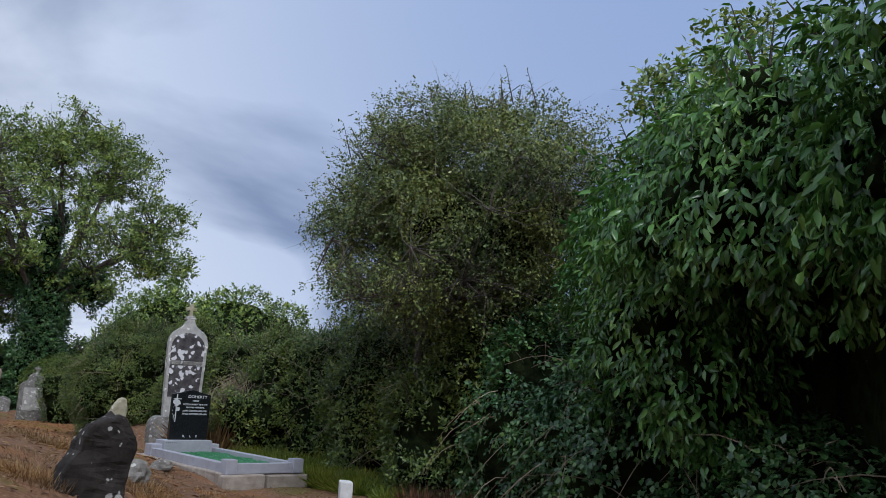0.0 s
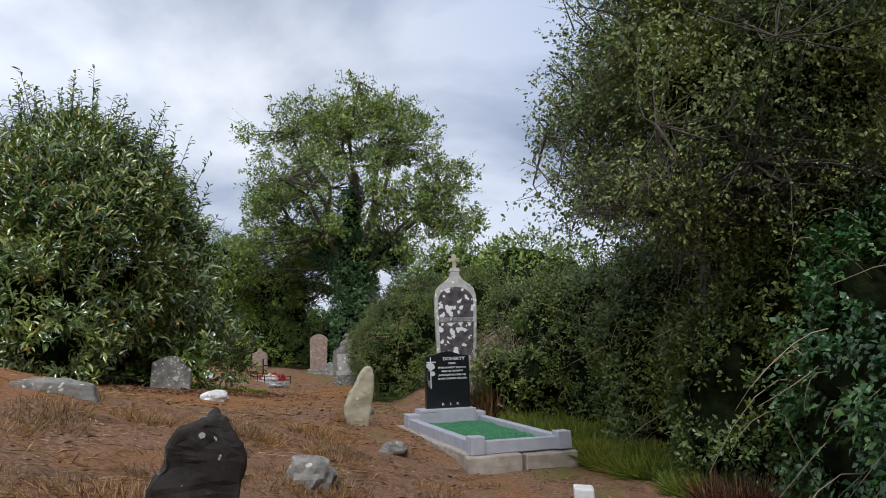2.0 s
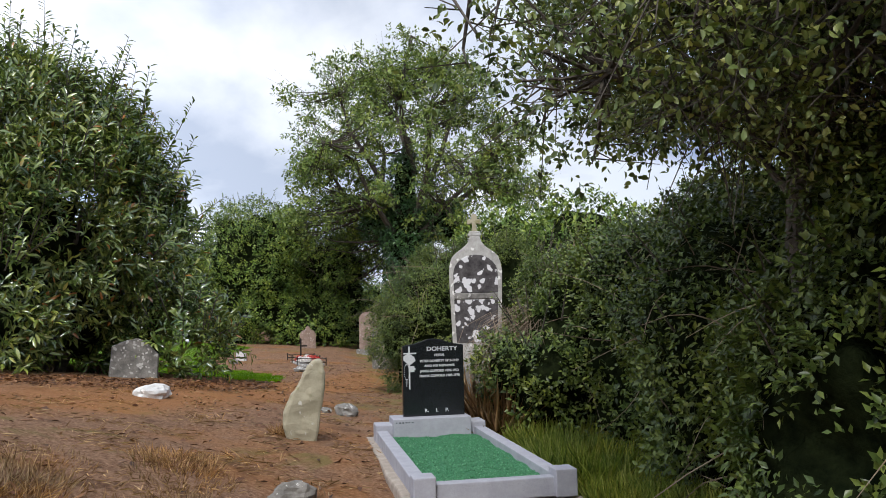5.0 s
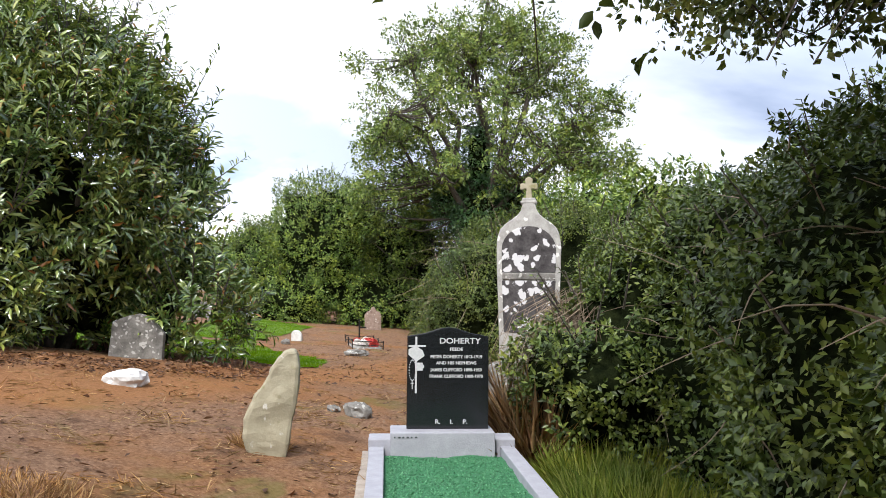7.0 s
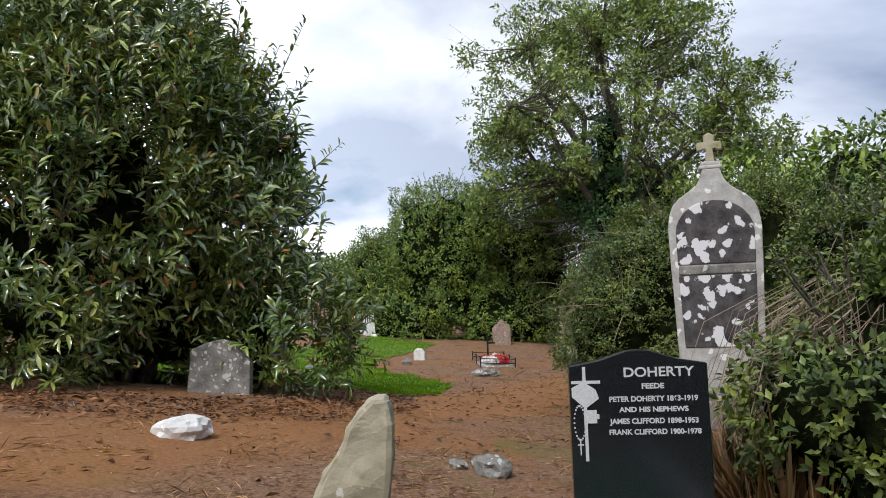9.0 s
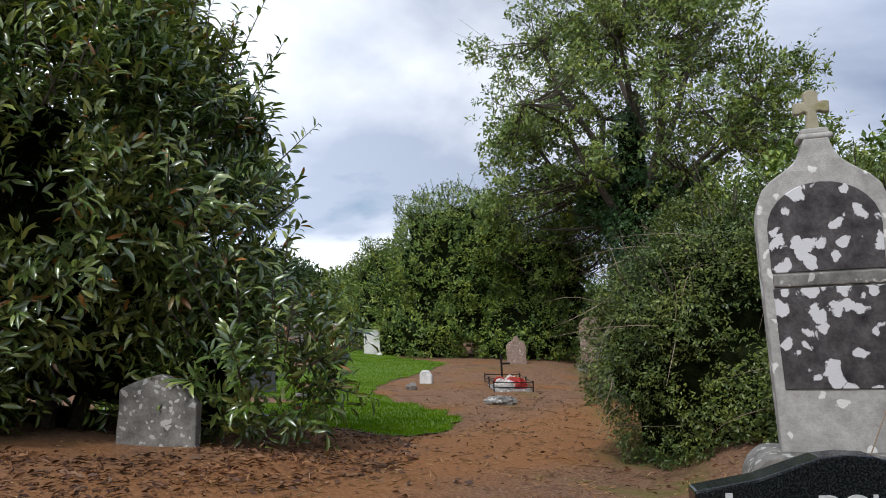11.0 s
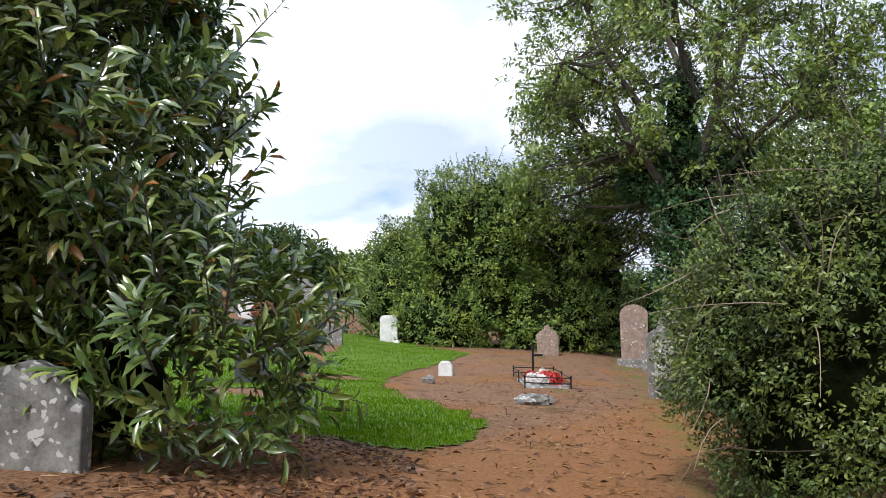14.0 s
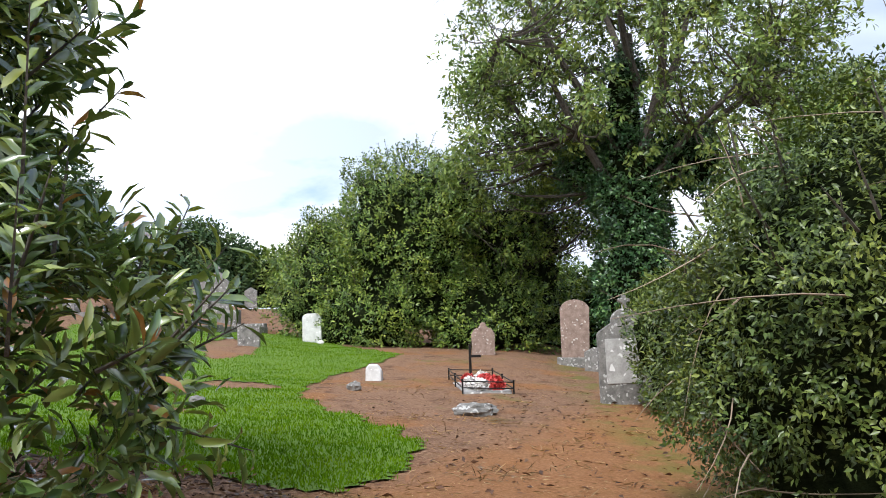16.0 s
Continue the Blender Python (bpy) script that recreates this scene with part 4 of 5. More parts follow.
# whitewashed tomb beyond the rise
tomb = thing("white_tomb", pose(-27.1, 18.75, ground_z(-27.1, 18.75) + 0.02, 0, 0, 60), "flaking whitewashed tomb wall with a small cross", "tomb")
part("pillar", slab([(0.25, -0.2), (0.85, -0.2), (0.85, 1.35), (0.62, 1.5), (0.48, 1.5), (0.25, 1.35)], -0.3, 0.3, 0.03, 0.01, 1), WHITE_STONE, tomb)
part("sloping_wall", slab([(-1.0, -0.2), (0.27, -0.2), (0.27, 1.25), (-0.2, 0.95), (-0.7, 0.5), (-1.0, 0.3)], -0.22, 0.22, 0.05, 0.04, 2), WHITE_STONE, tomb)
part("cross", slab([(0.51, 1.48), (0.59, 1.48), (0.585, 1.58), (0.66, 1.58), (0.66, 1.65), (0.585, 1.65), (0.58, 1.72), (0.52, 1.72), (0.515, 1.65), (0.44, 1.65), (0.44, 1.58), (0.515, 1.58)], -0.05, 0.05, 0.01), WHITE_STONE, tomb)

# ---- railed grave with flowers ----


def railed_grave():
    cx, cy, turn, length, width = -17.03, 25.3, 51, 2.3, 0.9
    z = ground_z(cx, cy)
    g = thing("railed_grave", pose(cx, cy, z, 0, 0, turn), "grave edged with low black iron rails", "grave")
    L, W = length / 2, width / 2
    slope = [(ground_z(*(Matrix.Rotation(radians(turn), 2) @ Vector((x, y)) + Vector((cx, cy)))) - z) for x, y in ((-W, -L), (W, -L), (W, L), (-W, L))]
    corners = [Vector((x, y, s)) for (x, y), s in zip(((-W, -L), (W, -L), (W, L), (-W, L)), slope)]
    for a, b in zip(corners, corners[1:] + corners[:1]):
        n = 2 if (a - b).length > 1 else 1
        for i in range(n):
            p = a.lerp(b, i / n)
            bm = bmesh.new()
            tube(bm, [p - Vector((0, 0, 0.1)), p + Vector((0, 0, 0.12)), p + Vector((0, 0, 0.25))], [0.014, 0.014, 0.02])
            part("rail_post", bm, IRON, g)
        for h in (0.10, 0.21):
            bm = bmesh.new()
            tube(bm, [a + Vector((0, 0, h)), a.lerp(b, 0.5) + Vector((0, 0, h)), b + Vector((0, 0, h))], [0.011] * 3)
            part("rail", bm, IRON, g)
    bm = bmesh.new()
    solid_box(bm, -W + 0.03, W - 0.03, -L + 0.03, L - 0.03, -0.1, 0.03, 0.02)
    part("gravel_bed", bm, PALE_FRAME, g, "pale gravel bed")
    c = thing("iron_cross", pose(*(Matrix.Rotation(radians(turn), 2) @ Vector((-0.02, L - 0.12)) + Vector((cx, cy))), z, 0, 0, turn), "thin black iron cross at the head of a grave", "cross")
    part("upright", solid_box(bmesh.new(), -0.025, 0.025, -0.02, 0.02, -0.1, 0.78, 0.006), IRON, c)
    part("arm", solid_box(bmesh.new(), -0.02, 0.22, -0.021, 0.019, 0.50, 0.55, 0.006), IRON, c)
    for i, (x, y, col, r) in enumerate(((0.05, -0.7, RED, 0.17), (0.22, -0.35, RED, 0.16), (-0.18, -0.6, WHITEP, 0.16), (-0.1, -0.9, WHITEP, 0.15), (-0.2, -0.2, WHITEP, 0.16), (0.12, 0.1, RED, 0.15),
                                        (-0.15, 0.5, RED, 0.14), (0.15, 0.7, WHITEP, 0.14), (0.2, -0.92, RED, 0.13))):
        at = Matrix.Rotation(radians(turn), 2) @ Vector((x, y)) + Vector((cx, cy))
        fl = thing("flower_bunch", pose(at.x, at.y, z + 0.03 + 0.02 * (i % 2)), "bunch of red flowers on a railed grave" if col is RED else "bunch of white flowers on a railed grave", "flowers", "flowers on the grave")
        p, n = shell([(0, 0, 0.07, r * 0.75, r * 0.75, 0.08)], 110, 0.4, 0.02)
        v, f = sprigs(p, n, 4, 0.06, 0.8, 0.02)
        dress("petals", fast_mesh("petals", v, f), col, fl)


railed_grave()

# ---- planting ----


def foliage(name, parent, blobs, count, per, length, width, reach, material, depth=0.3, swell=0.12, lift=0.4, hang=0.0, rich=False, label="", low=-0.95, spread=1.0, loose=0.7, gaps=0.5, holes=2.6):
    p, n = shell(blobs, count, depth, swell, spread, low, gaps, holes)
    p, n = above_ground(p, n)
    v, f = sprigs(p, n, per, length, width, reach, lift, hang, rich, loose)
    ob = dress(name, fast_mesh(name, v, f), material, parent, label)
    return tagged(ob, kind="stuff")


def bush(name, label, category, blobs, count, per, length, width, reach, material, shrink=0.82, kind="", **more):
    x, y, z = blobs[0][:3]
    b = thing(name, pose(0, 0, 0), label, category, kind=kind)
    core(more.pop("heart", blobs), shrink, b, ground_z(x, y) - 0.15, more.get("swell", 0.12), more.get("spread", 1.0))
    foliage("foliage", b, blobs, count, per, length, width, reach, material, **more)
    return b


def shoots(parent, blobs, count, length, leaf, width, material, top=0.35, up=1.2, per=16):
    """Young leafy rods that stand clear of the outline."""
    p, n = shell(blobs, count, 0.15, 0.1, low=top)
    m = len(p)
    way = unit(n * 0.7 + np.array((0, 0, up)) + RNG.normal(size=(m, 3)) * 0.2)
    bm = bmesh.new()
    reach = length * (0.5 + 0.8 * RNG.random((m, 1)))
    for a, d, r in zip(p, way, reach):
        tube(bm, [Vector(a), Vector(a + d * r * 0.5), Vector(a + d * r)], [0.012, 0.008, 0.003], 4)
    tagged(part("shoot_stem", bm, BARK, parent), kind="stuff")
    chunks = []
    for i in range(per):
        f = (i + 1) / per
        spin = unit(np.cross(way, RNG.normal(size=(m, 3))))
        s = leaf * (0.65 + 0.6 * RNG.random(m)) * (1.15 - 0.3 * f)
        chunks.append(leaves(p + way * reach * f * 0.98, way * 0.55 + spin, spin * 0.2 + way + RNG.normal(size=(m, 3)) * 0.2, s, s * width, True))
    v, f = merge(chunks)
    tagged(dress("shoot_leaves", fast_mesh("shoot_leaves", v, f), material, parent), kind="stuff")


# the great laurel
LAUREL_BLOBS = [(-12.9, 13.9, 3.3, 2.05, 2.0, 2.3), (-12.8, 13.8, 4.9, 1.35, 1.45, 1.25), (-11.3, 15.6, 1.5, 1.0, 0.8, 0.7), (-12.3, 12.6, 2.5, 1.3, 1.2, 1.6), (-12.1, 13.5, 3.6, 1.6, 1.5, 1.5), (-12.1, 14.9, 3.2, 1.25, 1.2, 1.6), (-12.7, 12.8, 4.5, 1.4, 1.2, 1.2)]
lb = bush("laurel_bush", "huge glossy dark-green laurel bush reaching the ground", "bush", LAUREL_BLOBS, 7400, 9, 0.16, 0.29, 0.32, LAUREL, 0.70, depth=0.34, swell=0.4, lift=0.5, rich=True, spread=1.1, gaps=0.9, holes=1.9, heart=[(-13.0, 13.9, 2.5, 1.9, 1.9, 1.9), (-11.8, 15.3, 1.5, 0.6, 0.5, 0.6), (-12.9, 13.8, 3.8, 1.0, 1.0, 0.9)])
shoots(lb, LAUREL_BLOBS, 480, 0.9, 0.16, 0.29, LAUREL, 0.05, 0.8, 20)
MAIN_RNG, RNG = RNG, np.random.default_rng(7)
shoots(lb, [(-12.7, 13.7, 5.0, 1.25, 1.35, 1.0), (-12.2, 14.6, 3.9, 1.3, 1.3, 1.2)], 90, 1.25, 0.17, 0.3, LAUREL, 0.2, 1.2, 26)
shoots(lb, [(-11.9, 14.9, 3.1, 1.15, 1.1, 1.5), (-12.3, 14.0, 4.8, 1.4, 1.4, 1.1), (-11.2, 15.6, 1.55, 0.85, 0.7, 0.6)], 210, 0.55, 0.19, 0.3, LAUREL, -0.35, 0.6, 18)
RNG = MAIN_RNG
bm = bmesh.new()
for i in range(7):
    a = i * 0.9
    tube(bm, [Vector((-12.9 + 0.3 * math.cos(a), 13.9 + 0.3 * math.sin(a), 0.7)), Vector((-12.9 + 0.8 * math.cos(a), 13.9 + 0.8 * math.sin(a), 2.0)), Vector((-12.9 + 1.3 * math.cos(a), 13.9 + 1.3 * math.sin(a), 3.6))], [0.09, 0.06, 0.03])
tagged(part("stem", bm, BARK, lb), kind="stuff")

# the long hedge beside the graves
HEDGE_BLOBS = [(0.25, 12.0, 1.4, 1.15, 1.3, 1.6), (-0.95, 13.6, 1.3, 1.2, 1.35, 1.55), (-2.35, 15.4, 1.3, 1.2, 1.35, 1.5), (-3.6, 17.2, 1.35, 1.1, 1.3, 1.5), (-4.6, 19.0, 1.5, 1.4, 1.4, 1.6),
               (0.6, 13.6, 2.3, 1.3, 1.5, 1.4), (-1.2, 15.8, 2.0, 1.5, 1.6, 1.4), (1.0, 11.3, 2.0, 1.2, 1.2, 1.3), (-3.7, 15.2, 0.95, 0.8, 1.05, 1.05), (-3.3, 15.7, 1.7, 0.8, 0.9, 0.85), (0.0, 11.3, 1.0, 0.8, 0.9, 1.0)]
hb = bush("mixed_hedge", "overgrown green hedge of ivy and thorn with bare stems", "hedge", HEDGE_BLOBS, 38000, 5, 0.06, 0.55, 0.10, HEDGE, 0.80, depth=0.2, swell=0.32, lift=0.3, spread=1.5, gaps=0.8)
shoots(hb, HEDGE_BLOBS, 420, 0.4, 0.055, 0.5, HEDGE, 0.2, 0.7, 10)
p, n = shell(HEDGE_BLOBS[:5], 420, 0.12, 0.22, 1.5)
stem_web("bare_stem", hb, p, n, 0.55, 0.006, STEM, "bare pale bramble stems", 0.4)
# a fan of dead twigs by the monument
fan = thing("dead_twigs", pose(-4.2, 15.05, 0.1), "arching bundle of dry dead twigs in the hedge", "twigs")
bm = bmesh.new()
for i in range(260):
    h = RNG.uniform(0.55, 1.25)
    root = Vector((0.25 + RNG.normal(0, 0.15), 0.15 + RNG.normal(0, 0.15), 0.5 + RNG.random() * 0.3))
    out_ = Vector((-0.32 + RNG.normal(0, 0.14), -0.3 + RNG.normal(0, 0.16), 0))
    pts = [root, root + out_ * 0.25 + Vector((0, 0, h * 0.55)), root + out_ * 0.6 + Vector((0.1, 0, h * 0.9)), root + out_ * 1.0 + Vector((0, 0, h * 0.75)), root + out_ * 1.25 + Vector((0, 0, h * 0.4))]
    tube(bm, pts, [0.005, 0.005, 0.004, 0.003, 0.002], 4)
tagged(part("twig", bm, STEM, fan), kind="stuff")

# ivy-hung bank at the start
IVY_HIGH = [(2.45, 5.0, 3.05, 1.1, 1.4, 0.8), (2.8, 3.0, 3.1, 1.1, 1.4, 0.85), (2.6, 6.6, 3.3, 1.2, 1.2, 0.95), (3.2, 1.2, 2.9, 1.2, 1.4, 0.9), (1.9, 6.3, 2.2, 0.6, 0.7, 0.9), (2.2, 8.2, 3.0, 0.8, 1.1, 0.9)]
IVY_LOW = [(2.9, 5.6, 0.7, 1.1, 1.5, 0.9), (2.95, 3.0, 0.75, 1.0, 1.6, 1.0), (2.1, 7.7, 1.1, 1.2, 1.4, 1.4), (1.4, 9.6, 1.2, 1.15, 1.3, 1.5), (3.3, 0.5, 0.8, 1.1, 1.6, 1.2), (2.6, 2.7, 0.55, 0.75, 1.1, 0.85)]
ib = bush("ivy_canopy", "hanging mass of glossy green ivy over the path edge", "ivy", IVY_HIGH, 9500, 6, 0.085, 0.40, 0.20, IVY_TOP, 0.7, depth=0.28, swell=0.3, lift=0.0, hang=0.9, rich=True, spread=1.6, gaps=0.7)
shoots(ib, IVY_HIGH, 220, 0.35, 0.07, 0.45, IVY_TOP, 0.3, 0.8, 9)
il = bush("ivy_bank", "dark ivy and bramble bank with dead brown stems", "hedge", IVY_LOW, 17000, 5, 0.06, 0.7, 0.10, IVY, 0.80, depth=0.24, swell=0.34, lift=0.1, hang=0.35, spread=1.7, gaps=1.0, holes=2.2)
# leafless near-black masses added behind the ivy as the hollow's shade
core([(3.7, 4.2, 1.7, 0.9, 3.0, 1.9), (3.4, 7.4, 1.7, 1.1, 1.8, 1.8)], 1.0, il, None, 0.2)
p, n = shell(IVY_LOW, 700, 0.15, 0.2, 1.7)
p, n = above_ground(p, n, 0.05)
stem_web("dead_stem", il, p, n, 0.6, 0.006, STEM, "tangled dead brown stems", 0.7)


def clumped(t, base, centres, outward, clump, per, leaf, width, reach, material, twig=0.02, wander=0.25):
    """Boughs from base points out to clumps of leaves, and the leaves round each clump."""
    bm = bmesh.new()
    for c in centres:
        c = Vector(c)
        a = min(base, key=lambda q: (q - c).length + 0.6 * abs(q.z - c.z + 0.5 * (c - q).xy.length))
        d = c - a
        side = Vector(RNG.normal(size=3)) * d.length * wander * 0.3
        pts = [a + d * s + side * math.sin(3.1416 * s) - Vector((0, 0, 0.1 * d.length * math.sin(3.1416 * s))) for s in (0, 0.25, 0.5, 0.75, 1.0)]
        tube(bm, pts, [twig * d.length * 0.5 + twig * 0.4, twig * d.length * 0.36 + twig * 0.3, twig * d.length * 0.25 + twig * 0.25, twig * 0.45, twig * 0.2], 4)
        for _ in range(3):
            e2 = c + Vector(RNG.normal(size=3)) * clump
            tube(bm, [pts[3], (pts[3] + e2) / 2 + Vector(RNG.normal(size=3)) * 0.1 * clump, e2], [twig * 0.35, twig * 0.22, twig * 0.08], 3)
    tagged(part("bough", bm, BARK, t, "thin forking boughs"), kind="stuff")
    p = np.repeat(centres, per, 0) + RNG.normal(0, 1, (len(centres) * per, 3)) * np.array((clump, clump, clump * 0.6)) * 0.62
    n = unit(np.repeat(outward, per, 0) + RNG.normal(0, 0.6, (len(centres) * per, 3)))
    v, f = sprigs(p, n, 6, leaf, width, reach, 0.15, 0.15)
    tagged(dress("crown", fast_mesh("crown", v, f), material, t), kind="stuff")


def bole(t, pts, radii):
    bm = bmesh.new()
    tube(bm, [Vector(q) for q in pts], radii, 10)
    part("trunk", bm, BARK, t)


def limbs_of(t, roots, base):
    """Main limbs, each a part of its own; their joints join the base points."""
    for a, d, l, r in roots:
        bm = bmesh.new()
        a, d = Vector(a), Vector(d).normalized()
        pts = [a + d * l * s + Vector((0, 0, 0.18 * l * s * s)) + Vector(RNG.normal(size=3)) * 0.07 * l * s for s in (0, 0.25, 0.5, 0.75, 1.0)]
        tube(bm, pts, [r, r * 0.8, r * 0.62, r * 0.45, r * 0.22], 7)
        part("limb", bm, BARK, t)
        base += pts[1:]


def thorn_tree():
    t = thing("thorn_tree", pose(0, 0, 0), "twiggy grey-green hawthorn overhanging the hedge and path", "tree")
    x, y = -0.4, 11.6
    bole(t, [(x + 0.15, y + 0.1, 0.0), (x + 0.05, y, 1.2), (x - 0.05, y, 2.2), (x, y, 3.2)], [0.13, 0.10, 0.08, 0.06])
    base = [Vector((x, y, 3.2))]
    limbs_of(t, [((x, y, 2.4), (-0.65, 0.4, 0.85), 1.4, 0.034), ((x, y, 2.5), (0.5, -0.6, 0.8), 2.0, 0.034), ((x, y, 2.7), (-0.6, -0.1, 0.95), 1.5, 0.034), ((x, y, 2.9), (0.7, 0.4, 0.8), 2.0, 0.034),
                 ((x, y, 3.0), (0.1, 0.7, 0.8), 2.0, 0.034), ((x, y, 3.1), (-0.35, -0.6, 0.9), 2.1, 0.034), ((x, y, 3.2), (0.0, 0.1, 1.0), 2.2, 0.034), ((x, y, 2.6), (-0.1, -0.95, 0.12), 2.6, 0.024),
                 ((x, y, 2.7), (0.25, -0.95, 0.15), 2.7, 0.024), ((x, y, 2.7), (-0.4, -0.8, 0.1), 2.3, 0.022)], base)
    blobs = [(x + 0.35, y + 0.2, 4.6, 1.9, 1.8, 1.75), (x + 0.95, y - 0.9, 4.6, 1.6, 1.7, 1.3), (x - 0.6, y + 0.3, 3.9, 1.2, 1.1, 1.0), (x + 0.6, y + 0.9, 4.2, 1.6, 1.1, 1.0)]
    p, n = shell(blobs, 780, 0.5, 0.3, 1.3)
    clumped(t, base, p, n, 0.25, 34, 0.045, 0.6, 0.13, THORN, 0.008, 0.8)
    skirt = [(x - 0.45, y - 1.6, 2.95, 0.95, 0.9, 0.42), (x + 0.5, y - 1.5, 3.05, 1.1, 0.95, 0.5)]
    p, n = shell(skirt, 150, 0.6, 0.15, 1.3)
    keep = p[:, 2] > 2.55
    tips, base_low = p[keep], base[-12:]
    bm = bmesh.new()
    for c in tips:
        c = Vector(c)
        a = min(base_low, key=lambda q: (q - c).length)
        mid = (a + c) / 2 + Vector(RNG.normal(size=3)) * 0.1
        tube(bm, [a, mid, c], [0.014, 0.009, 0.004], 4)
        for _ in range(3):
            tube(bm, [mid.lerp(c, RNG.random()), c + Vector(RNG.normal(size=3)) * 0.22], [0.005, 0.002], 3)
    tagged(part("low_bough", bm, BARK, t, "thin dark overhanging boughs"), kind="stuff")
    q = np.repeat(tips, 15, 0) + RNG.normal(0, 0.15, (len(tips) * 15, 3))
    v, f = sprigs(q, unit(RNG.normal(size=q.shape)), 4, 0.042, 0.6, 0.09, 0.1, 0.3, True)
    tagged(dress("low_leaves", fast_mesh("low_leaves", v, f), THORN, t), kind="stuff")
    p, n = shell(blobs, 220, 0.1, 0.25, 1.3, -0.5)
    stem_web("bare_twig", t, p, n, 0.3, 0.004, STEM, "bare pale twigs", -0.1)
    shoots(t, blobs, 110, 0.45, 0.05, 0.55, THORN, 0.0, 0.5, 12)
    inner = [(x + 0.4, y - 0.2, 4.2, 1.35, 1.25, 0.9), (x + 0.9, y - 1.0, 4.1, 1.0, 1.0, 0.75)]
    # dark mass in the crown; the underside's shade is in its colour
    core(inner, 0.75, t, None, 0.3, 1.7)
    foliage("inner_leaves", t, inner, 7000, 5, 0.05, 0.6, 0.12, THORN, depth=0.3, swell=0.3, spread=1.7, gaps=0.6)


thorn_tree()


def sapling():
    t = thing("sycamore_sapling", pose(0, 0, 0), "slender young tree rising above the ivy", "tree")
    bole(t, [(3.6, 8.6, 0.0), (3.4, 8.5, 2.5), (3.2, 8.4, 4.4), (3.1, 8.3, 5.4)], [0.12, 0.1, 0.07, 0.03])
    base = [Vector((3.3, 8.45, 3.6)), Vector((3.2, 8.4, 4.4)), Vector((3.1, 8.3, 5.2))]
    p, n = shell([(3.1, 8.3, 4.9, 1.2, 1.2, 0.9)], 46, 0.7, 0.2)
    clumped(t, base, p, n, 0.2, 20, 0.075, 0.6, 0.14, ASH, 0.014)


sapling()

# the second hedge, beyond the monument
HEDGE2 = [(-8.28, 20.16, 1.5, 1.5, 1.5, 1.7), (-6.7, 20.1, 1.8, 1.3, 1.3, 1.5), (-9.4, 22.6, 1.2, 1.3, 1.5, 1.4)]
HEDGE3 = [(-12.75, 25.2, 0.95, 0.65, 0.75, 1.1), (-11.0, 25.0, 1.2, 1.1, 1.6, 1.35), (-12.4, 27.4, 1.2, 1.1, 1.5, 1.3), (-15.0, 29.6, 1.1, 1.3, 1.6, 1.3), (-17.0, 32.4, 1.1, 1.2, 1.5, 1.3)]
h2 = bush("far_hedge", "dense green hedge of ivy and bramble by the path", "hedge", HEDGE2, 42000, 5, 0.046, 0.46, 0.09, HEDGE, 0.80, depth=0.2, swell=0.36, lift=0.25, hang=0.2, spread=1.5, gaps=0.6)
shoots(h2, HEDGE2, 260, 0.35, 0.05, 0.5, HEDGE, 0.2, 0.6, 10)
p, n = shell(HEDGE2, 220, 0.1, 0.22, 1.5)
stem_web("bare_stem", h2, p, n, 0.6, 0.006, STEM, "bare pale bramble stems", 0.3)
h3 = bush("ivy_hedge", "low green hedge half covering old headstones", "hedge", HEDGE3, 15000, 5, 0.07, 0.5, 0.11, HEDGE, 0.80, depth=0.2, swell=0.22, lift=0.25, hang=0.1, spread=1.4, gaps=0.9)

# rounded bushes closing the far end
FAR1 = [(-29.2, 31.3, 2.6, 2.3, 2.2, 2.7), (-26.8, 32.4, 4.2, 2.6, 2.6, 3.3), (-27.2, 30.9, 1.8, 2.6, 1.6, 1.7), (-24.4, 33.4, 1.6, 2.4, 1.8, 1.8), (-28.0, 32.2, 3.7, 1.6, 1.6, 1.6), (-25.4, 32.9, 5.4, 1.4, 1.4, 1.4), (-29.4, 31.0, 4.1, 1.0, 1.0, 0.9), (-25.6, 32.0, 2.2, 1.4, 1.2, 1.3)]
FAR2 = [(-24.0, 34.5, 4.7, 2.4, 2.2, 1.8), (-25.2, 35.5, 3.2, 2.4, 2.4, 2.8), (-22.4, 35.4, 5.0, 1.8, 1.7, 1.1)]
fb = bush("holly_bush", "broad rounded evergreen bush behind the graves", "bush", FAR1, 15000, 6, 0.12, 0.5, 0.22, HOLLY, 0.76, depth=0.28, swell=0.5, lift=0.4, spread=0.9, gaps=0.9)
shoots(fb, FAR1, 420, 0.6, 0.12, 0.45, HOLLY, 0.3, 0.8, 9)
fb2 = thing("dark_bush", pose(0, 0, 0), "dark spreading evergreen with a shaded underside", "bush")
bole(fb2, [(-24.6, 35.2, 0.0), (-24.5, 35.1, 2.0), (-24.2, 35.0, 4.2)], [0.3, 0.25, 0.15])
p, n = shell(FAR2, 260, 0.6, 0.3, 0.8)
clumped(fb2, [Vector((-24.5, 35.1, 2.2)), Vector((-24.3, 35.0, 3.4)), Vector((-24.2, 35.0, 4.2))], p, n, 0.45, 26, 0.12, 0.5, 0.22, HOLLY, 0.035)
# shade under this bush, put in as near-black masses
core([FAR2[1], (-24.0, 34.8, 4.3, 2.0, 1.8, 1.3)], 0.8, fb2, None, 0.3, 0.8)


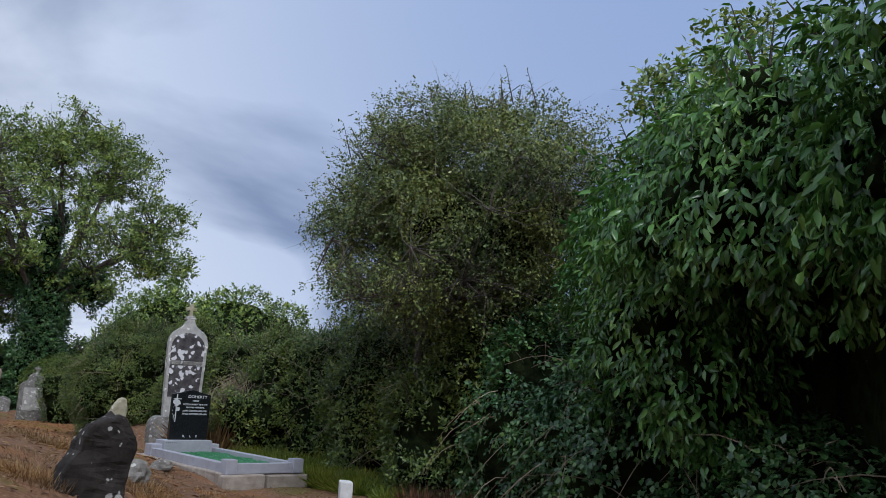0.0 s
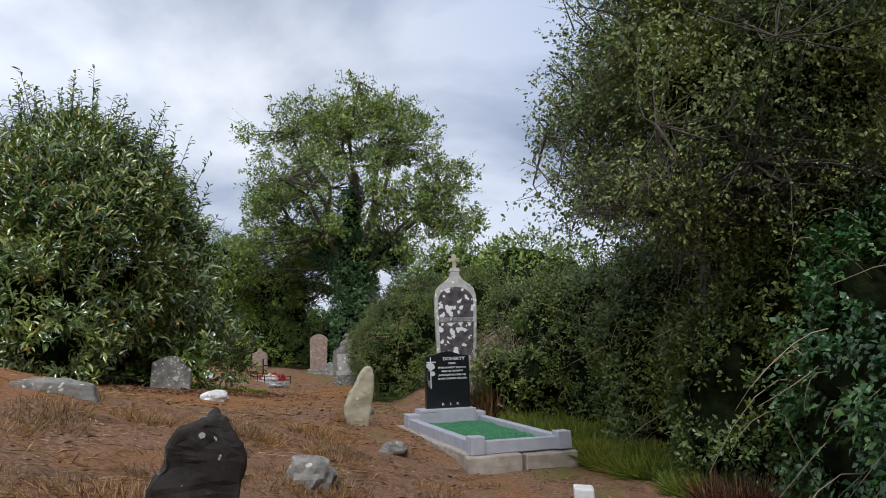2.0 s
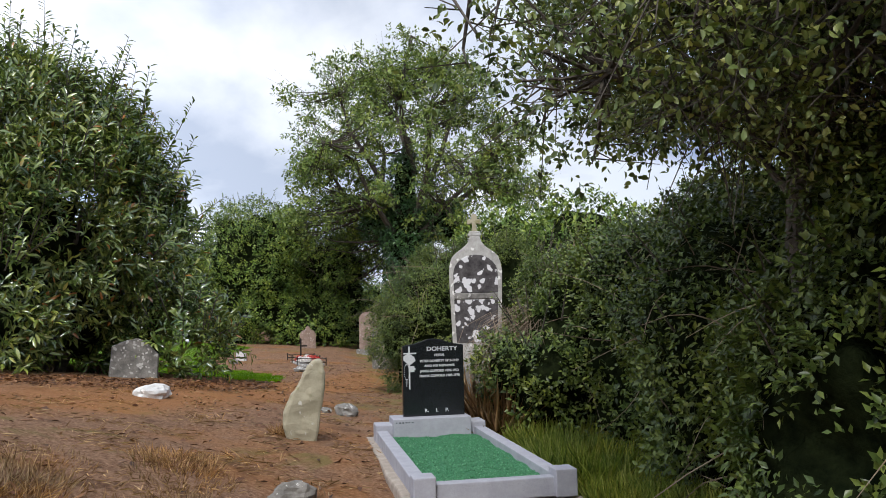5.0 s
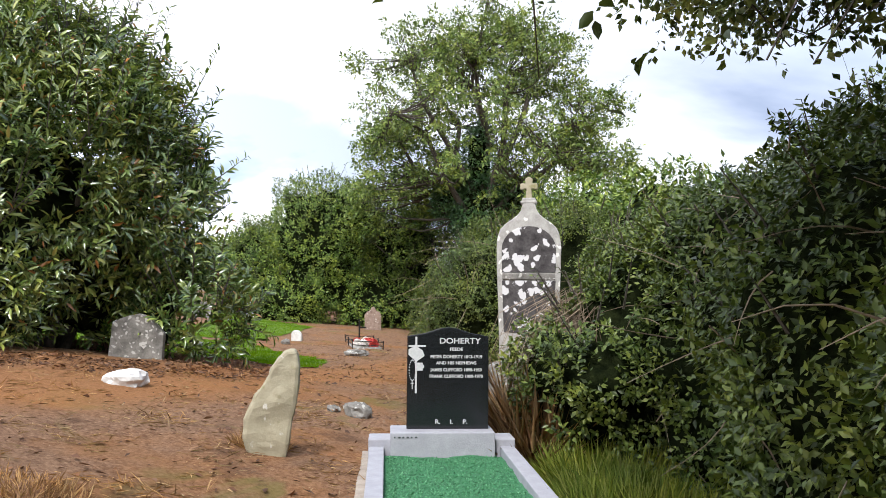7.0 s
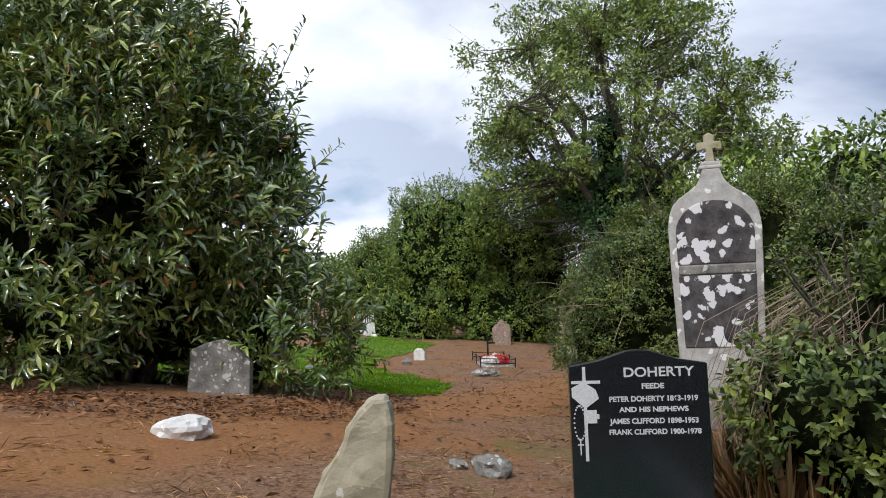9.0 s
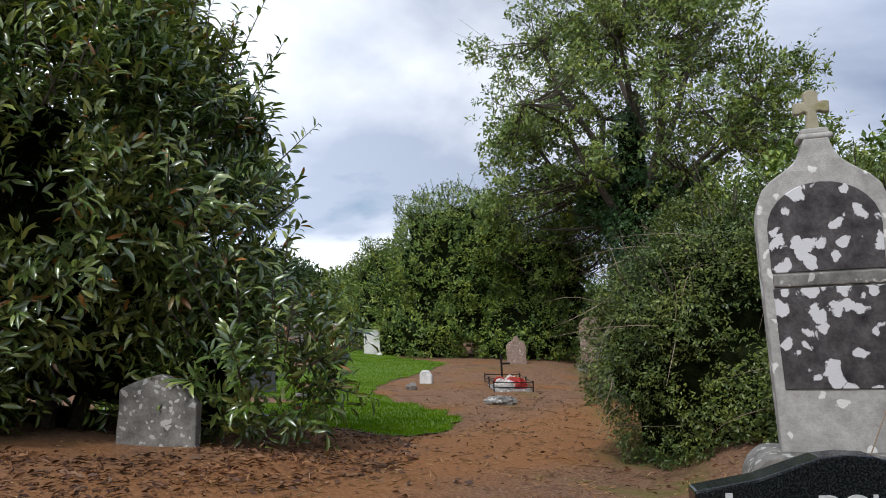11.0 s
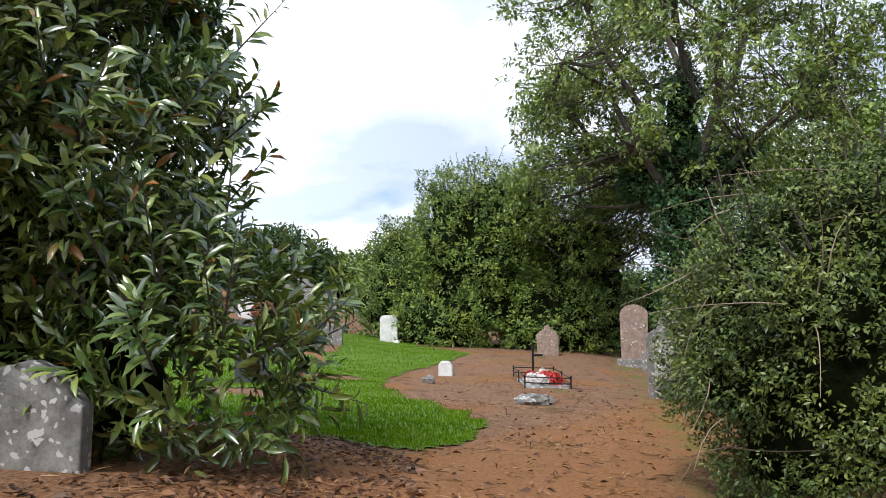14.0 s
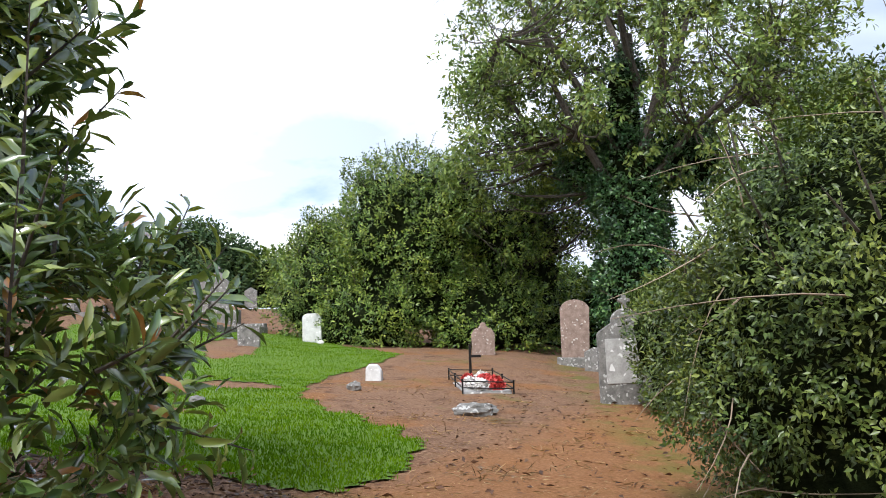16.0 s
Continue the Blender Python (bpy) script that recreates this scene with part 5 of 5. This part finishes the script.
def ash_tree():
    t = thing("ash_tree", pose(0, 0, 0), "tall broad ash tree with ivy-clad trunk", "tree")
    x, y = -18.4, 33.3
    bole(t, [(x, y, 0.0), (x + 0.1, y, 3.0), (x, y + 0.1, 6.0), (x + 0.1, y, 9.5)], [0.55, 0.42, 0.32, 0.14])
    base = [Vector((x, y, z)) for z in (5.4, 6.2, 7.2, 8.4, 9.4)]
    limbs_of(t, [((x, y, z), d, l, r) for z, d, l, r in ((4.2, (-0.95, -0.2, 0.75), 5.6, 0.2), (4.4, (0.9, 0.4, 0.75), 5.2, 0.2), (4.8, (-0.7, 0.3, 1.0), 6.2, 0.22), (5.0, (0.6, -0.3, 1.0), 6.0, 0.2), (5.4, (-0.4, -0.6, 1.1), 5.6, 0.18),
                 (5.8, (0.35, 0.5, 1.1), 5.8, 0.18), (6.2, (-0.25, 0.2, 1.1), 6.0, 0.18), (6.6, (0.25, -0.25, 1.1), 5.6, 0.16), (4.6, (-0.3, -0.9, 0.8), 5.2, 0.16), (4.9, (0.95, -0.1, 0.6), 4.8, 0.15))], base)
    blobs = [(x, y, 9.0, 4.9, 4.9, 4.2), (x + 0.2, y, 11.2, 3.2, 3.2, 2.6), (x - 3.0, y - 1.0, 7.4, 2.6, 2.6, 2.2), (x + 4.4, y + 1.4, 7.6, 1.5, 1.5, 2.2)]
    p, n = shell(blobs, 640, 0.55, 0.8, 0.5, gaps=0.9, holes=2.0)
    clumped(t, base, p, n, 0.42, 15, 0.17, 0.45, 0.26, ASH, 0.026)
    ivy = [(x, y, 2.5, 1.2, 1.2, 2.6), (x, y - 0.1, 5.0, 1.1, 1.1, 2.0), (x, y - 0.1, 7.4, 0.6, 0.6, 1.8), (x - 1.3, y - 0.4, 5.9, 0.9, 0.7, 0.8), (x + 1.4, y + 0.5, 5.8, 1.0, 0.8, 1.0)]
    # near-black fill that stands for shade within the trunk ivy
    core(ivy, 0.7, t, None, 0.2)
    foliage("trunk_ivy", t, ivy, 6500, 5, 0.12, 0.6, 0.14, IVY, depth=0.3, swell=0.25, hang=0.3)


ash_tree()


def backdrop_tree(name, label, blobs, count, leaf, material, shrink=0.82, group="distant trees"):
    b = bush(name, label, "tree", blobs, count, 6, leaf, 0.5, leaf * 1.8, material, shrink, depth=0.3, swell=0.4, spread=0.7, gaps=0.8)
    bm = bmesh.new()
    x, y = blobs[0][:2]
    tube(bm, [Vector((x, y, -0.2)), Vector((x + 0.1, y, blobs[0][2] * 0.5)), Vector((x, y, blobs[0][2]))], [0.4, 0.3, 0.2], 8)
    part("trunk", bm, BARK, b)
    return tagged(b, group=group)


backdrop_tree("yew_tree", "dark spreading yew beyond the far graves", [(-47.5, 34.5, 4.6, 3.6, 3.6, 2.4), (-46.5, 35.5, 3.4, 3.4, 3.0, 2.0), (-49.5, 33.0, 3.6, 3.0, 3.0, 2.2)], 4200, 0.28, DARKLEAF)
backdrop_tree("hedgerow_tree", "green hedgerow tree on the far boundary", [(-44.5, 39.0, 3.2, 3.6, 3.4, 2.4), (-41.5, 41.5, 3.0, 3.2, 3.0, 2.2)], 3600, 0.26, ASH)
backdrop_tree("hedgerow_tree", "green hedgerow tree on the far boundary", [(-52.0, 28.0, 3.4, 4.0, 4.4, 2.8), (-50.0, 24.0, 3.0, 3.4, 3.4, 2.4)], 3600, 0.28, ASH)
backdrop_tree("hedgerow_tree", "green hedgerow tree behind the ash", [(-21.0, 39.5, 1.6, 3.4, 2.4, 1.8), (-14.0, 38.0, 2.4, 3.0, 2.4, 2.6), (-26.5, 41.0, 1.6, 3.0, 2.4, 1.8), (-32.0, 42.0, 2.4, 3.6, 2.4, 2.4)], 5600, 0.22, HOLLY)
backdrop_tree("hedgerow_tree", "green hedgerow tree behind the long hedge", [(-10.5, 27.5, 2.4, 2.4, 2.6, 2.6), (-7.0, 24.5, 2.2, 2.4, 2.4, 2.4)], 5200, 0.14, HOLLY)
for x, y, h in ((-35.6, 24.0, 7.8), (-37.0, 23.0, 8.8), (-36.5, 21.6, 8.2)):
    b = thing("cypress_tree", pose(0, 0, 0), "dark upright cypress beyond the rise", "tree", "cypress trees")
    blobs = [(x, y, h * 0.45, 1.1, 1.1, h * 0.5), (x + 0.6, y + 0.4, h * 0.4, 0.8, 0.8, h * 0.42)]
    core(blobs, 0.8, b)
    foliage("foliage", b, blobs, 1900, 6, 0.22, 0.35, 0.4, DARKLEAF, depth=0.3, swell=0.15, lift=1.6)
backdrop_tree("hedgerow_tree", "green tree on the skyline past the rise", [(-42.0, 16.0, 3.6, 3.2, 4.0, 2.8), (-44.0, 9.0, 3.2, 3.4, 4.4, 2.6)], 3200, 0.26, ASH)
